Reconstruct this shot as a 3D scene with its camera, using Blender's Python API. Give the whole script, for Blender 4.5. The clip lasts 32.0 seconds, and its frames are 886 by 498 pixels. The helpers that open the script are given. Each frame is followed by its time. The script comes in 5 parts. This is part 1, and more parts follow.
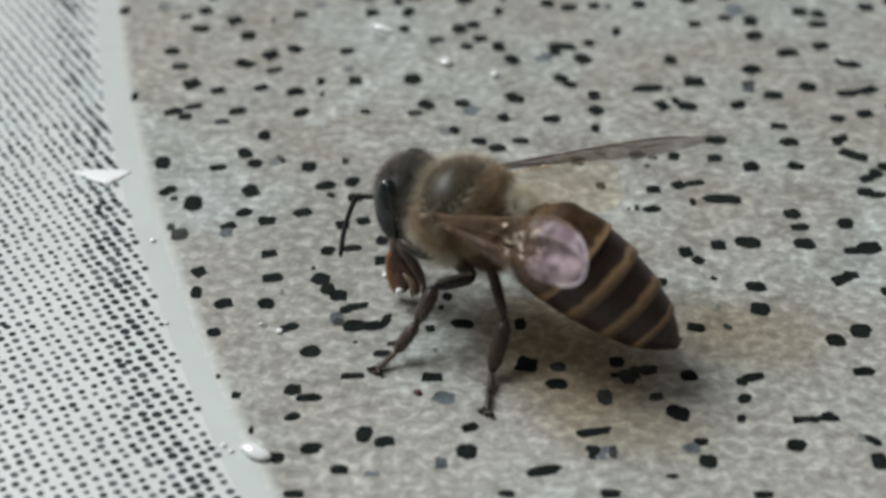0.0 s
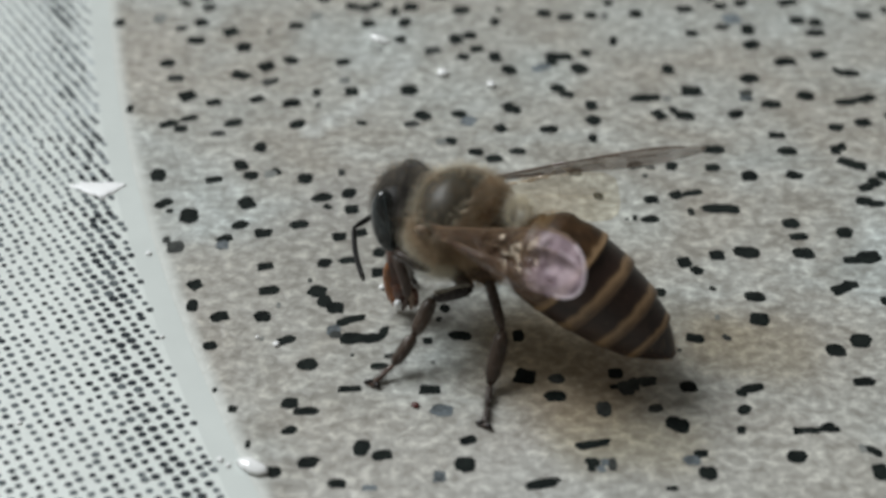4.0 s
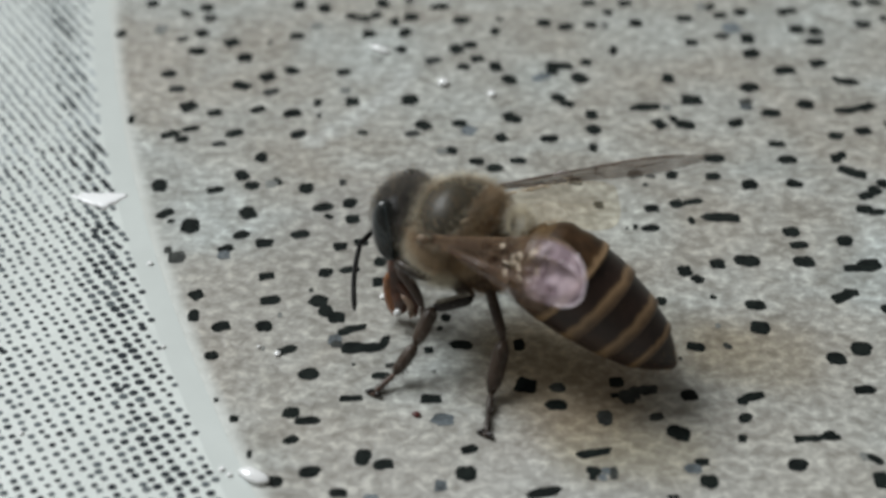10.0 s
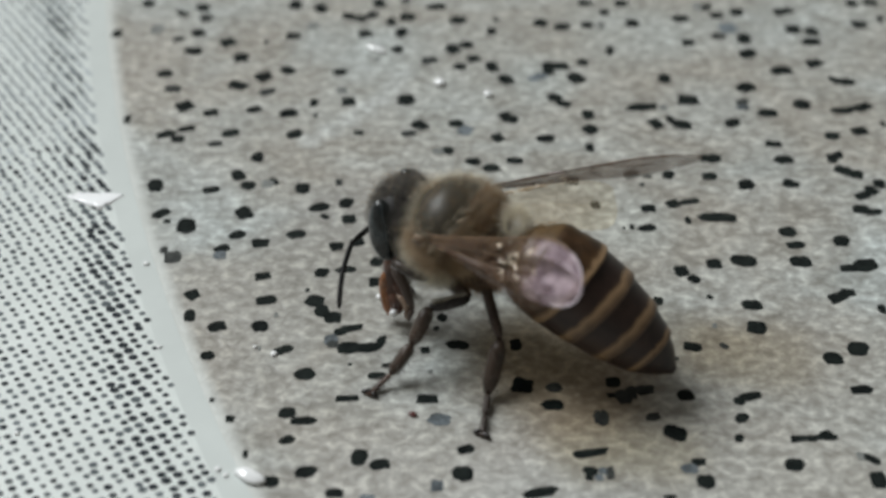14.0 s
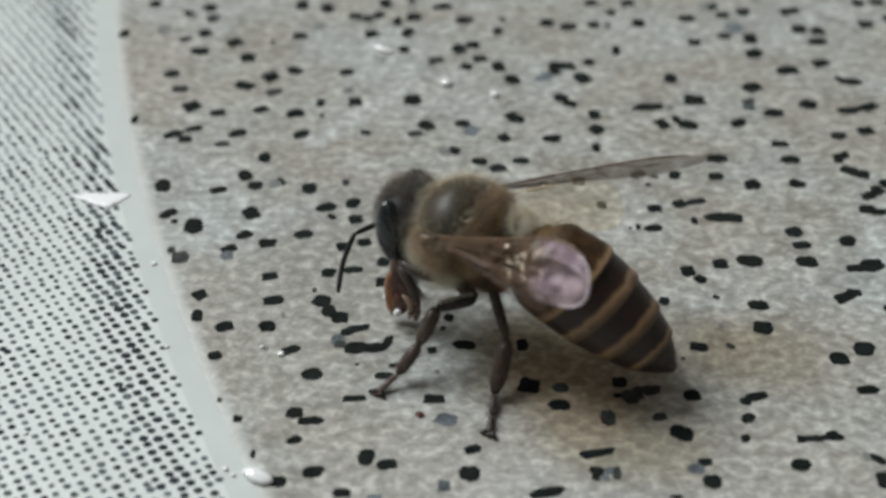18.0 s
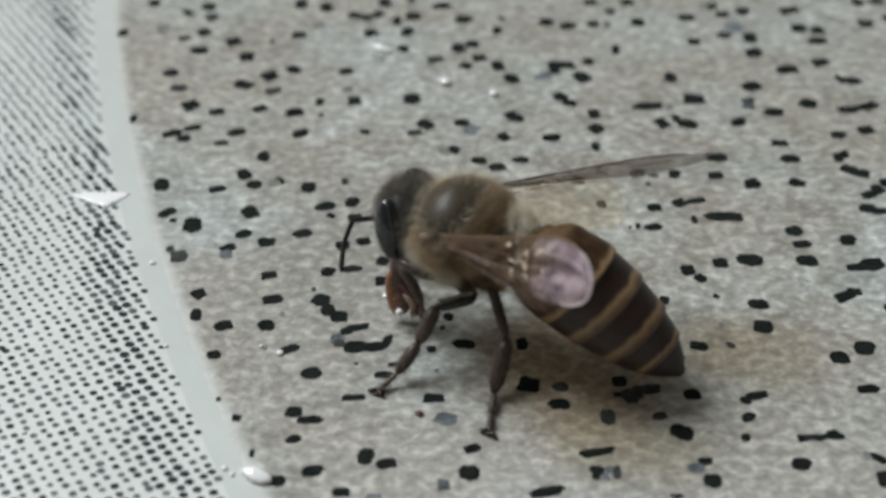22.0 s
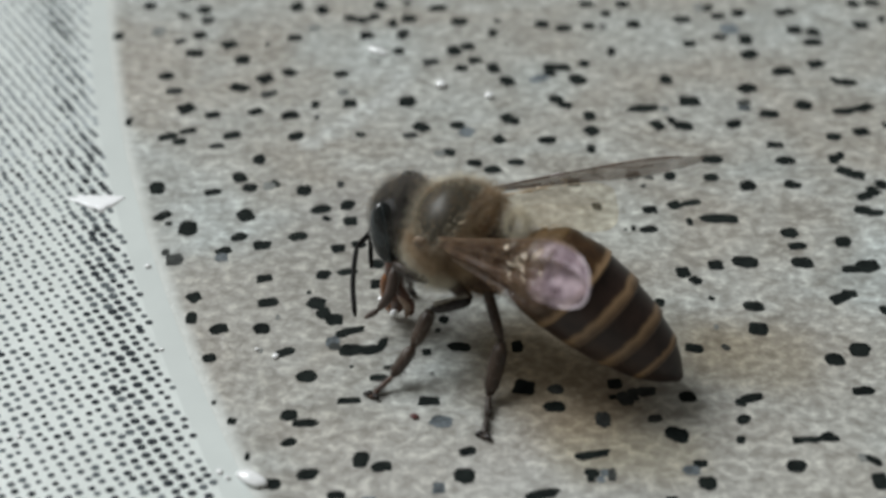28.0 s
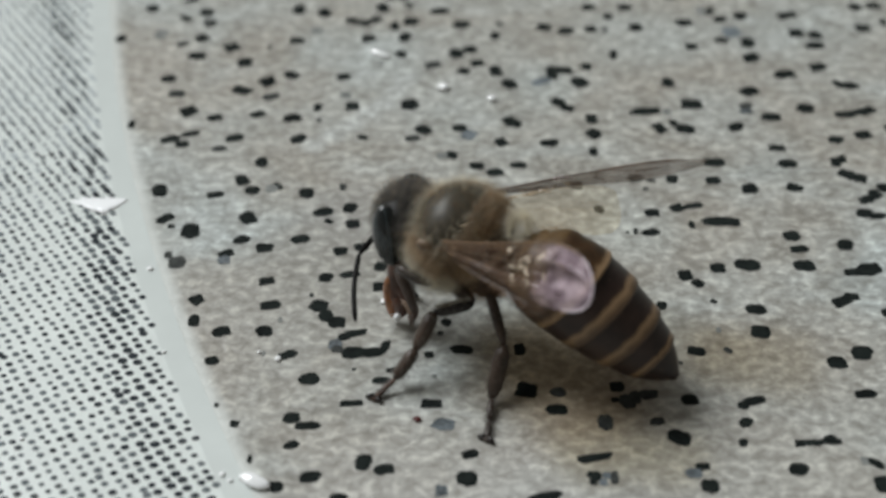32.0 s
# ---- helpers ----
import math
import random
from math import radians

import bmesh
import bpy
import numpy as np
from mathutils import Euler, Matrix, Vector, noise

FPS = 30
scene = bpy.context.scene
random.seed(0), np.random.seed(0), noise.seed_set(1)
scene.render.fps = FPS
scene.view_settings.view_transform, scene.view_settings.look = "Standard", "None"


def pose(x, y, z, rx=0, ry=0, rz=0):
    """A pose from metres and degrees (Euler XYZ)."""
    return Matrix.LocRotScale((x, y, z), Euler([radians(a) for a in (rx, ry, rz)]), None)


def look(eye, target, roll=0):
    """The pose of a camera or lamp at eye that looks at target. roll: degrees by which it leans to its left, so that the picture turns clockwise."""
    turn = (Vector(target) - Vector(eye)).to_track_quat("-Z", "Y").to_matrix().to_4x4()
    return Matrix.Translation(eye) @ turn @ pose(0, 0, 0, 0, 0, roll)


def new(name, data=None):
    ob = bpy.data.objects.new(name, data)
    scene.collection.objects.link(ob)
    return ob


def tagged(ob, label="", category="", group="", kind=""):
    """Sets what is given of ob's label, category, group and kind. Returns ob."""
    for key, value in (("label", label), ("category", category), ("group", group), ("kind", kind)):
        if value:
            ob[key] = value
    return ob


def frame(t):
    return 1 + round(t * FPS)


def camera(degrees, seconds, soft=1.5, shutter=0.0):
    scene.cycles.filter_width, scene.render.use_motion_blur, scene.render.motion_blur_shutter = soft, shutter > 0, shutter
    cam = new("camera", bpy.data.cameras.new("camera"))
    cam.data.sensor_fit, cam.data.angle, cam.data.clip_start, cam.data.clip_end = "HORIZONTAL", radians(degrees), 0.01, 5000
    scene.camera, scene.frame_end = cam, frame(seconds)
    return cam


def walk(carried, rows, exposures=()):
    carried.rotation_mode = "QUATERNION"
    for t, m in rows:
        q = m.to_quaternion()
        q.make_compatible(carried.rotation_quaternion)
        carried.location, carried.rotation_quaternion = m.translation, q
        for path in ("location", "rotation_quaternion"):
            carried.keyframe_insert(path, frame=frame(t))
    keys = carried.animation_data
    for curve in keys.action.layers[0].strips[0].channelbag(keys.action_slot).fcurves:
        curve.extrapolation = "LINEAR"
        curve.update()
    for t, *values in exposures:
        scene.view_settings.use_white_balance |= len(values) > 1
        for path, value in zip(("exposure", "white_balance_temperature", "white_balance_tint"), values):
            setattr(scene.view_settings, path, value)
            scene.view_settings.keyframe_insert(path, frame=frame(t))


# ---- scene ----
# All sizes are given in millimetres and scaled by MM: the place is a hand's width across.
MM = 0.001
cam = camera(34.0, 32.0, soft=3.25)
walk(cam, [
    (0, pose(-0.000072, -0.031731, 0.028504, 47.2432, -0.3279, 0.3281)),
    (0.5, pose(-0.000103, -0.031641, 0.028380, 47.3737, -0.3878, 0.2064)),
    (1, pose(-0.000035, -0.031603, 0.028395, 47.3230, -0.2016, 0.4183)),
    (1.5, pose(0.000007, -0.031601, 0.028382, 47.4535, -0.1877, 0.3497)),
    (2, pose(-0.000022, -0.031596, 0.028435, 47.3651, -0.1769, 0.3526)),
    (2.5, pose(-0.000001, -0.031606, 0.028430, 47.3705, -0.0895, 0.3254)),
    (3, pose(0.000005, -0.031523, 0.028398, 47.3647, -0.2249, 0.1911)),
    (3.5, pose(-0.000027, -0.031519, 0.028397, 47.4971, -0.1825, 0.1289)),
    (5.5, pose(-0.000045, -0.031582, 0.028352, 47.7255, -0.0926, 0.0298)),
    (6, pose(-0.000045, -0.031565, 0.028405, 47.6775, -0.1081, 0.1232)),
    (6.5, pose(-0.000038, -0.031559, 0.028385, 47.7947, -0.0648, 0.0722)),
    (7, pose(-0.000005, -0.031600, 0.028468, 47.8291, -0.0080, 0.1243)),
    (7.5, pose(-0.000002, -0.031595, 0.028418, 47.9334, 0.0177, 0.0839)),
    (8, pose(-0.000001, -0.031650, 0.028438, 47.9791, 0.0754, 0.1216)),
    (8.5, pose(0.000027, -0.031638, 0.028464, 48.0162, 0.0606, 0.1008)),
    (9, pose(-0.000032, -0.031628, 0.028461, 48.0308, 0.0017, 0.0758)),
    (9.5, pose(0.000002, -0.031650, 0.028385, 48.1325, 0.0478, 0.0484)),
    (10, pose(-0.000005, -0.031588, 0.028432, 48.0104, 0.0253, 0.0265)),
    (10.5, pose(0.000022, -0.031591, 0.028532, 47.9156, 0.0774, 0.0853)),
    (11, pose(-0.000006, -0.031648, 0.028368, 48.1786, 0.0265, 0.0036)),
    (11.5, pose(-0.000012, -0.031587, 0.028501, 47.9750, -0.0258, -0.0268)),
    (12, pose(0.000029, -0.031604, 0.028427, 48.0721, 0.0344, -0.0279)),
    (12.5, pose(0.000007, -0.031528, 0.028444, 47.9627, 0.0049, -0.0486)),
    (13, pose(0.000000, -0.031584, 0.028438, 48.0000, -0.0000, 0.0000)),
    (13.5, pose(0.000035, -0.031531, 0.028438, 47.9699, 0.0167, -0.0605)),
    (14, pose(-0.000006, -0.031574, 0.028376, 48.0520, -0.0716, -0.0794)),
    (14.5, pose(-0.000001, -0.031536, 0.028424, 47.9781, -0.0430, -0.0906)),
    (16.5, pose(-0.000026, -0.031581, 0.028465, 48.0020, 0.0303, 0.0221)),
    (17, pose(-0.000020, -0.031597, 0.028450, 48.0487, 0.1004, 0.0051)),
    (17.5, pose(-0.000089, -0.031653, 0.028438, 48.0520, 0.0630, 0.0788)),
    (18, pose(-0.000050, -0.031589, 0.028486, 47.9583, 0.0649, 0.0726)),
    (18.5, pose(-0.000057, -0.031645, 0.028426, 48.0240, 0.0710, 0.0776)),
    (19, pose(-0.000045, -0.031650, 0.028392, 48.0576, 0.1099, 0.1057)),
    (19.5, pose(-0.000037, -0.031590, 0.028419, 47.9877, 0.0861, 0.1216)),
    (20, pose(-0.000043, -0.031591, 0.028397, 48.0114, 0.1274, 0.1332)),
    (20.5, pose(0.000015, -0.031620, 0.028435, 48.0474, 0.1894, 0.1295)),
    (21, pose(-0.000047, -0.031651, 0.028406, 48.0783, 0.1108, 0.0661)),
    (21.5, pose(-0.000015, -0.031620, 0.028421, 48.0290, 0.1511, 0.1029)),
    (22, pose(-0.000081, -0.031574, 0.028370, 48.0234, 0.0220, 0.0253)),
    (22.5, pose(-0.000067, -0.031605, 0.028425, 47.9713, 0.0994, 0.0316)),
    (23, pose(-0.000024, -0.031603, 0.028377, 48.0508, 0.1038, 0.0363)),
    (23.5, pose(-0.000019, -0.031532, 0.028432, 47.8750, 0.0796, -0.0023)),
    (24, pose(-0.000019, -0.031563, 0.028341, 47.9415, 0.0780, 0.0293)),
    (24.5, pose(-0.000045, -0.031533, 0.028402, 47.8642, 0.0251, -0.0482)),
    (25, pose(-0.000033, -0.031564, 0.028415, 47.9164, 0.0426, -0.0775)),
    (25.5, pose(0.000004, -0.031519, 0.028380, 47.9165, 0.0421, -0.0592)),
    (27.5, pose(0.000032, -0.031532, 0.028403, 48.0103, 0.0475, -0.0595)),
    (28, pose(0.000046, -0.031548, 0.028418, 48.0598, 0.1149, -0.0705)),
    (28.5, pose(0.000005, -0.031558, 0.028380, 48.0821, 0.0686, -0.0505)),
    (29, pose(-0.000018, -0.031550, 0.028436, 48.0559, 0.0798, -0.0420)),
    (29.5, pose(-0.000055, -0.031564, 0.028405, 48.0734, 0.0598, -0.0431)),
    (30, pose(0.000047, -0.031604, 0.028373, 48.2171, 0.1613, -0.0198)),
    (30.5, pose(0.000004, -0.031559, 0.028390, 48.1660, 0.0956, -0.0676)),
    (31, pose(-0.000046, -0.031549, 0.028362, 48.1954, 0.0496, -0.0699)),
    (31.5, pose(0.000015, -0.031546, 0.028420, 48.1675, 0.1141, -0.0383)),
    (32, pose(-0.000013, -0.031558, 0.028447, 48.1497, 0.0909, -0.0320)),
], exposures=((0, 0.09, 6370, 8), (32, 0.09, 6370, 8)))

# ---- light: soft daylight from a window, high on one side ----
SUN_HIGH, SUN_TURN = 47.6, 308.3
cam.data.dof.use_dof = True       # the mat behind the bee lies slightly out of focus
cam.data.dof.focus_distance, cam.data.dof.aperture_fstop = 0.0400, 70
world = bpy.data.worlds.new("world")
scene.world = world
world.use_nodes = True
sky = world.node_tree.nodes.new("ShaderNodeTexSky")
sky.sky_type = "NISHITA"
sky.sun_disc = False
sky.sun_elevation, sky.sun_rotation = radians(SUN_HIGH), radians(SUN_TURN)
back = world.node_tree.nodes["Background"]
back.inputs["Strength"].default_value = 0.038
veil = world.node_tree.nodes.new("ShaderNodeHueSaturation")     # a veiled, nearly colourless sky
veil.inputs["Saturation"].default_value = 0.05
world.node_tree.links.new(sky.outputs[0], veil.inputs["Color"])
warm_ambient = world.node_tree.nodes.new("ShaderNodeMix")              # added warm tint on what comes from all round, with no source seen
warm_ambient.data_type, warm_ambient.blend_type = "RGBA", "MULTIPLY"
warm_ambient.inputs["Factor"].default_value, warm_ambient.inputs["B"].default_value = 1.0, (1.06, 0.99, 0.88, 1)
world.node_tree.links.new(veil.outputs[0], warm_ambient.inputs["A"])
world.node_tree.links.new(warm_ambient.outputs["Result"], back.inputs["Color"])

sun_data = bpy.data.lights.new("window_light", "SUN")
sun_data.energy, sun_data.angle, sun_data.color = 2.86, radians(30), (0.97, 0.99, 1.0)
sun = new("window_light", sun_data)
sun.matrix_world = look((-0.19, 0.15, 0.265), (0, 0, 0))


# ---- materials ----
def material(name, colour, rough=0.6, metal=0.0, vary=0.15, grain=4000.0, bump=0.1, coat=0.0, alpha=1.0, colour2=None, stretch=(1, 1, 1), depth=0.00002, spec=0.5):
    """Principled surface with colour variation at two scales and a fine relief; grain is in cycles a metre."""
    m = bpy.data.materials.new(name)
    m.use_nodes = True
    nt = m.node_tree
    b = nt.nodes["Principled BSDF"]
    b.inputs["Roughness"].default_value, b.inputs["Metallic"].default_value = rough, metal
    b.inputs["Specular IOR Level"].default_value = spec
    b.inputs["Coat Weight"].default_value, b.inputs["Alpha"].default_value = coat, alpha
    tc, mp = nt.nodes.new("ShaderNodeTexCoord"), nt.nodes.new("ShaderNodeMapping")
    mp.inputs["Scale"].default_value = stretch
    nt.links.new(tc.outputs["Object"], mp.inputs["Vector"])
    fine, wide = nt.nodes.new("ShaderNodeTexNoise"), nt.nodes.new("ShaderNodeTexNoise")
    fine.inputs["Scale"].default_value, fine.inputs["Detail"].default_value = grain, 5
    wide.inputs["Scale"].default_value, wide.inputs["Detail"].default_value = grain / 7, 3
    for nz in (fine, wide):
        nt.links.new(mp.outputs[0], nz.inputs["Vector"])
    mix = nt.nodes.new("ShaderNodeMix")
    mix.data_type = "FLOAT"
    mix.inputs["Factor"].default_value = 0.5
    nt.links.new(fine.outputs["Fac"], mix.inputs["A"])
    nt.links.new(wide.outputs["Fac"], mix.inputs["B"])
    ramp = nt.nodes.new("ShaderNodeValToRGB")
    c2 = colour2 or [c * (1 + vary) for c in colour]
    c1 = colour if colour2 else [c * (1 - vary) for c in colour]
    ramp.color_ramp.elements[0].position, ramp.color_ramp.elements[1].position = 0.36, 0.64
    ramp.color_ramp.elements[0].color, ramp.color_ramp.elements[1].color = (*c1, 1), (*c2, 1)
    nt.links.new(mix.outputs[0], ramp.inputs["Fac"])
    nt.links.new(ramp.outputs["Color"], b.inputs["Base Color"])
    bp = nt.nodes.new("ShaderNodeBump")
    bp.inputs["Strength"].default_value, bp.inputs["Distance"].default_value = bump, depth
    nt.links.new(fine.outputs["Fac"], bp.inputs["Height"])
    nt.links.new(bp.outputs[0], b.inputs["Normal"])
    return m


def stone_print():
    """Printed stone: fine pale streaks over warm and cool patches, tinted brown in the bee's shade, fading to white
    towards the edge of the round mat.
    """
    m = bpy.data.materials.new("stone_print")
    m.use_nodes = True
    nt = m.node_tree
    b = nt.nodes["Principled BSDF"]
    b.inputs["Roughness"].default_value = 0.42
    tc = nt.nodes.new("ShaderNodeTexCoord")

    def tex(scale, stretch, detail, warp=0.0, rough=0.5):
        mp, nz = nt.nodes.new("ShaderNodeMapping"), nt.nodes.new("ShaderNodeTexNoise")
        mp.inputs["Scale"].default_value = stretch
        nz.inputs["Scale"].default_value, nz.inputs["Detail"].default_value, nz.inputs["Distortion"].default_value, nz.inputs["Roughness"].default_value = scale, detail, warp, rough
        nt.links.new(tc.outputs["Object"], mp.inputs["Vector"])
        nt.links.new(mp.outputs[0], nz.inputs["Vector"])
        return nz.outputs["Fac"]

    def ramp(fac, *stops):
        r = nt.nodes.new("ShaderNodeValToRGB")
        for k, (at, c) in enumerate(stops):
            el = r.color_ramp.elements[k] if k < 2 else r.color_ramp.elements.new(at)
            el.position, el.color = at, (*c, 1)
        nt.links.new(fac, r.inputs["Fac"])
        return r.outputs["Color"]

    def blend(fac, a, c, kind="MIX"):
        x = nt.nodes.new("ShaderNodeMix")
        x.data_type, x.blend_type = "RGBA", kind
        if isinstance(fac, float):
            x.inputs["Factor"].default_value = fac
        else:
            nt.links.new(fac, x.inputs["Factor"])
        nt.links.new(a, x.inputs["A"])
        if isinstance(c, tuple):
            x.inputs["B"].default_value = (*c, 1)
        else:
            nt.links.new(c, x.inputs["B"])
        return x.outputs["Result"]

    patches = ramp(tex(190, (0.6, 1, 1), 4, 0.6), (0.38, (0.348, 0.331, 0.297)), (0.52, (0.372, 0.373, 0.350)), (0.66, (0.400, 0.424, 0.414)))
    streaks = tex(3800, (0.74, 0.97, 1), 3, 0.25, 0.62)
    tone = ramp(streaks, (0.32, (0.66, 0.645, 0.62)), (0.5, (0.96, 0.96, 0.96)), (0.70, (1.58, 1.60, 1.58)))
    col = blend(1.0, patches, tone, "MULTIPLY")
    ripple = tex(900, (0.72, 1, 1), 3, 0.4)
    middle = ramp(ripple, (0.35, (0.84, 0.825, 0.80)), (0.65, (1.14, 1.15, 1.15)))
    col = blend(1.0, col, middle, "MULTIPLY")
    # print patches and stains; the brown under the bee is its shade, painted in
    # the pale ones along the near edge paint in brighter light there
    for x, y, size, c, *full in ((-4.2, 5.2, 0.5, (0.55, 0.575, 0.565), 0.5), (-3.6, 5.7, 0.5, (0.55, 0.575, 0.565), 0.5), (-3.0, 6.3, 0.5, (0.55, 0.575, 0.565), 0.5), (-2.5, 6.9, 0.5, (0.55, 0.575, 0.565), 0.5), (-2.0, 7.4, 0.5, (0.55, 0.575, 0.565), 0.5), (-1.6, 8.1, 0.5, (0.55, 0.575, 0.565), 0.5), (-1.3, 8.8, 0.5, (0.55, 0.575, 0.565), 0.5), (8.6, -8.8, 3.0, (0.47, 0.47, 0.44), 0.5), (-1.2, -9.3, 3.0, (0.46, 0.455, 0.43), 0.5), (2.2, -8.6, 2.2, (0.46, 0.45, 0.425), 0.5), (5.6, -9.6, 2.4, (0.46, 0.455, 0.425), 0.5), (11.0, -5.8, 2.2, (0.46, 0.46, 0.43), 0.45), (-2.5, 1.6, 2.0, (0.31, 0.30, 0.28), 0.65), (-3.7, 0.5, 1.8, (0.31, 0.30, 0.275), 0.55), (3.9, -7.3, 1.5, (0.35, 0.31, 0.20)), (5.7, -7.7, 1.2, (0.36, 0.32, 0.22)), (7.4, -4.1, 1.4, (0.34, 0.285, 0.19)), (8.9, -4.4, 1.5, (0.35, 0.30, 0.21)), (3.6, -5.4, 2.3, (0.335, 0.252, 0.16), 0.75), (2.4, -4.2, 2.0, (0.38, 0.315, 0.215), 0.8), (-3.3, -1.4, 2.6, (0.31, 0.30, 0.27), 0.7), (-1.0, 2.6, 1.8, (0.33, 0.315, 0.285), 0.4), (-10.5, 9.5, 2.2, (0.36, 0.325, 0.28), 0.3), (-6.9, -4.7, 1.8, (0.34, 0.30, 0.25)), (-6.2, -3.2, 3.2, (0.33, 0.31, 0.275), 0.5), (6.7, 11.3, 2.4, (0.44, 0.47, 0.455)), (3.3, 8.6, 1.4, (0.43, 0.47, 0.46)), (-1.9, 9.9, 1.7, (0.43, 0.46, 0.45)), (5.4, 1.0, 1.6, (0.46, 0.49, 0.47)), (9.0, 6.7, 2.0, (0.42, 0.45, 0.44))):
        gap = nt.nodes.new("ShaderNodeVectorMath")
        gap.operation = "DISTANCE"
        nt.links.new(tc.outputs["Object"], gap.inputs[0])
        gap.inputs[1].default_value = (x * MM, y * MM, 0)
        stain_and_shade = nt.nodes.new("ShaderNodeMapRange")
        stain_and_shade.interpolation_type = "SMOOTHSTEP"
        stain_and_shade.inputs["From Min"].default_value, stain_and_shade.inputs["From Max"].default_value = size * 1.3 * MM, size * 0.3 * MM
        stain_and_shade.inputs["To Max"].default_value = full[0] if full else 0.45
        nt.links.new(gap.outputs["Value"], stain_and_shade.inputs["Value"])
        col = blend(stain_and_shade.outputs[0], col, blend(1.0, tone, c, "MULTIPLY"))
    far = nt.nodes.new("ShaderNodeVectorMath")
    far.operation = "DISTANCE"
    nt.links.new(tc.outputs["Object"], far.inputs[0])
    far.inputs[1].default_value = (CX * MM, CY * MM, 0)
    band = nt.nodes.new("ShaderNodeMapRange")
    band.interpolation_type = "SMOOTHSTEP"
    band.inputs["From Min"].default_value, band.inputs["From Max"].default_value = (R_MAT - 0.5) * MM, (R_MAT - 0.02) * MM
    nt.links.new(far.outputs["Value"], band.inputs["Value"])
    col = blend(band.outputs[0], col, (0.62, 0.64, 0.61))
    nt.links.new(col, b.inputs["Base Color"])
    bp = nt.nodes.new("ShaderNodeBump")
    bp.inputs["Strength"].default_value, bp.inputs["Distance"].default_value = 0.6, 0.00005
    relief = nt.nodes.new("ShaderNodeMath")
    relief.operation, relief.inputs[1].default_value = "MULTIPLY_ADD", 2.2
    nt.links.new(ripple, relief.inputs[0])
    nt.links.new(streaks, relief.inputs[2])
    nt.links.new(relief.outputs[0], bp.inputs["Height"])
    nt.links.new(bp.outputs[0], b.inputs["Normal"])
    return m


CX, CY, R_MAT, R_RIM = 72.1, 28.8, 85.6, 86.27     # centre and radii of the round mat, in mm
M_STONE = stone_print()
M_RIM = material("white_rim", (0.62, 0.66, 0.64), 0.3, vary=0.04, grain=900)
M_CLOTH = material("white_weave", (0.685, 0.725, 0.702), 0.35, vary=0.06, grain=3000, bump=0.2)
M_INK = material("black_ink", (0.0050, 0.0072, 0.0068), 0.8, grain=3.2, bump=0.0, spec=0.08, colour2=(0.018, 0.023, 0.021))
M_FADED = material("faded_ink", (0.014, 0.017, 0.017), 0.8, grain=3.2, bump=0.0, spec=0.2, colour2=(0.06, 0.064, 0.06))
M_PALE = material("pale_ink", (0.075, 0.082, 0.08), 0.6, grain=3.0, bump=0.0, spec=0.3, colour2=(0.27, 0.28, 0.265))
M_BLUE = material("smeared_ink", (0.012, 0.018, 0.021), 0.5, grain=2.8, bump=0.0, colour2=(0.17, 0.20, 0.22))


def blotchy(m):
    """Shifts the blotches from fleck to fleck."""
    nt = m.node_tree
    shift, far = nt.nodes.new("ShaderNodeObjectInfo"), nt.nodes.new("ShaderNodeMath")
    far.operation, far.inputs[1].default_value = "MULTIPLY", 60
    nt.links.new(shift.outputs["Random"], far.inputs[0])
    nt.links.new(far.outputs[0], nt.nodes["Mapping"].inputs["Location"])


for ink_material in (M_INK, M_FADED, M_PALE, M_BLUE):
    blotchy(ink_material)
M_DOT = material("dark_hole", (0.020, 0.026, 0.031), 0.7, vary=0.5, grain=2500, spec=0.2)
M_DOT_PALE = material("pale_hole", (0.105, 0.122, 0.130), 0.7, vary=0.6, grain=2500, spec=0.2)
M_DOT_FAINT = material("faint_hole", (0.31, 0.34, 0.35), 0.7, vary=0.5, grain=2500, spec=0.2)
M_GRAIN = material("white_crumb", (0.93, 0.94, 0.94), 0.2, vary=0.03, grain=4000, coat=0.8)
M_RED = material("red_crumb", (0.08, 0.012, 0.01), 0.5, vary=0.3, grain=6000)
M_FILM = material("glare_film", (0.97, 0.98, 0.99), 0.35, vary=0.02, grain=3000, coat=0.3)
M_THORAX = material("thorax_shell", (0.036, 0.031, 0.021), 0.45, vary=0.4, grain=1800, bump=0.4, spec=0.34)
M_FUR = material("golden_fur", (0.34, 0.225, 0.115), 0.6, vary=0.4, grain=2200)
M_FUR_OLIVE = material("olive_fur", (0.53, 0.40, 0.26), 0.6, vary=0.4, grain=2200)
M_FUR_GREY = material("grey_fur", (0.23, 0.22, 0.20), 0.6, vary=0.4, grain=2200)
M_FUR_AMBER = material("amber_fur", (0.52, 0.36, 0.19), 0.6, vary=0.4, grain=2200)
M_FUR_BROWN = material("brown_fur", (0.275, 0.182, 0.104), 0.6, vary=0.4, grain=1800)
M_FUR_PALE = material("pale_fur", (0.72, 0.68, 0.59), 0.6, vary=0.3, grain=3000)
M_FUR_CREAM = material("cream_fur", (0.70, 0.64, 0.50), 0.6, vary=0.25, grain=1500)
M_FUR_DARK = material("dark_fur", (0.135, 0.125, 0.112), 0.6, vary=0.3, grain=3000)
M_HEAD = material("head_shell", (0.015, 0.013, 0.011), 0.55, vary=0.4, grain=5000, bump=0.3, spec=0.3)
M_SUTURE = material("pale_ridge", (0.50, 0.41, 0.29), 0.3, vary=0.2, grain=5000)
M_SCUTELLUM = material("amber_plate", (0.13, 0.068, 0.028), 0.55, vary=0.4, grain=2500, bump=0.4, spec=0.25)
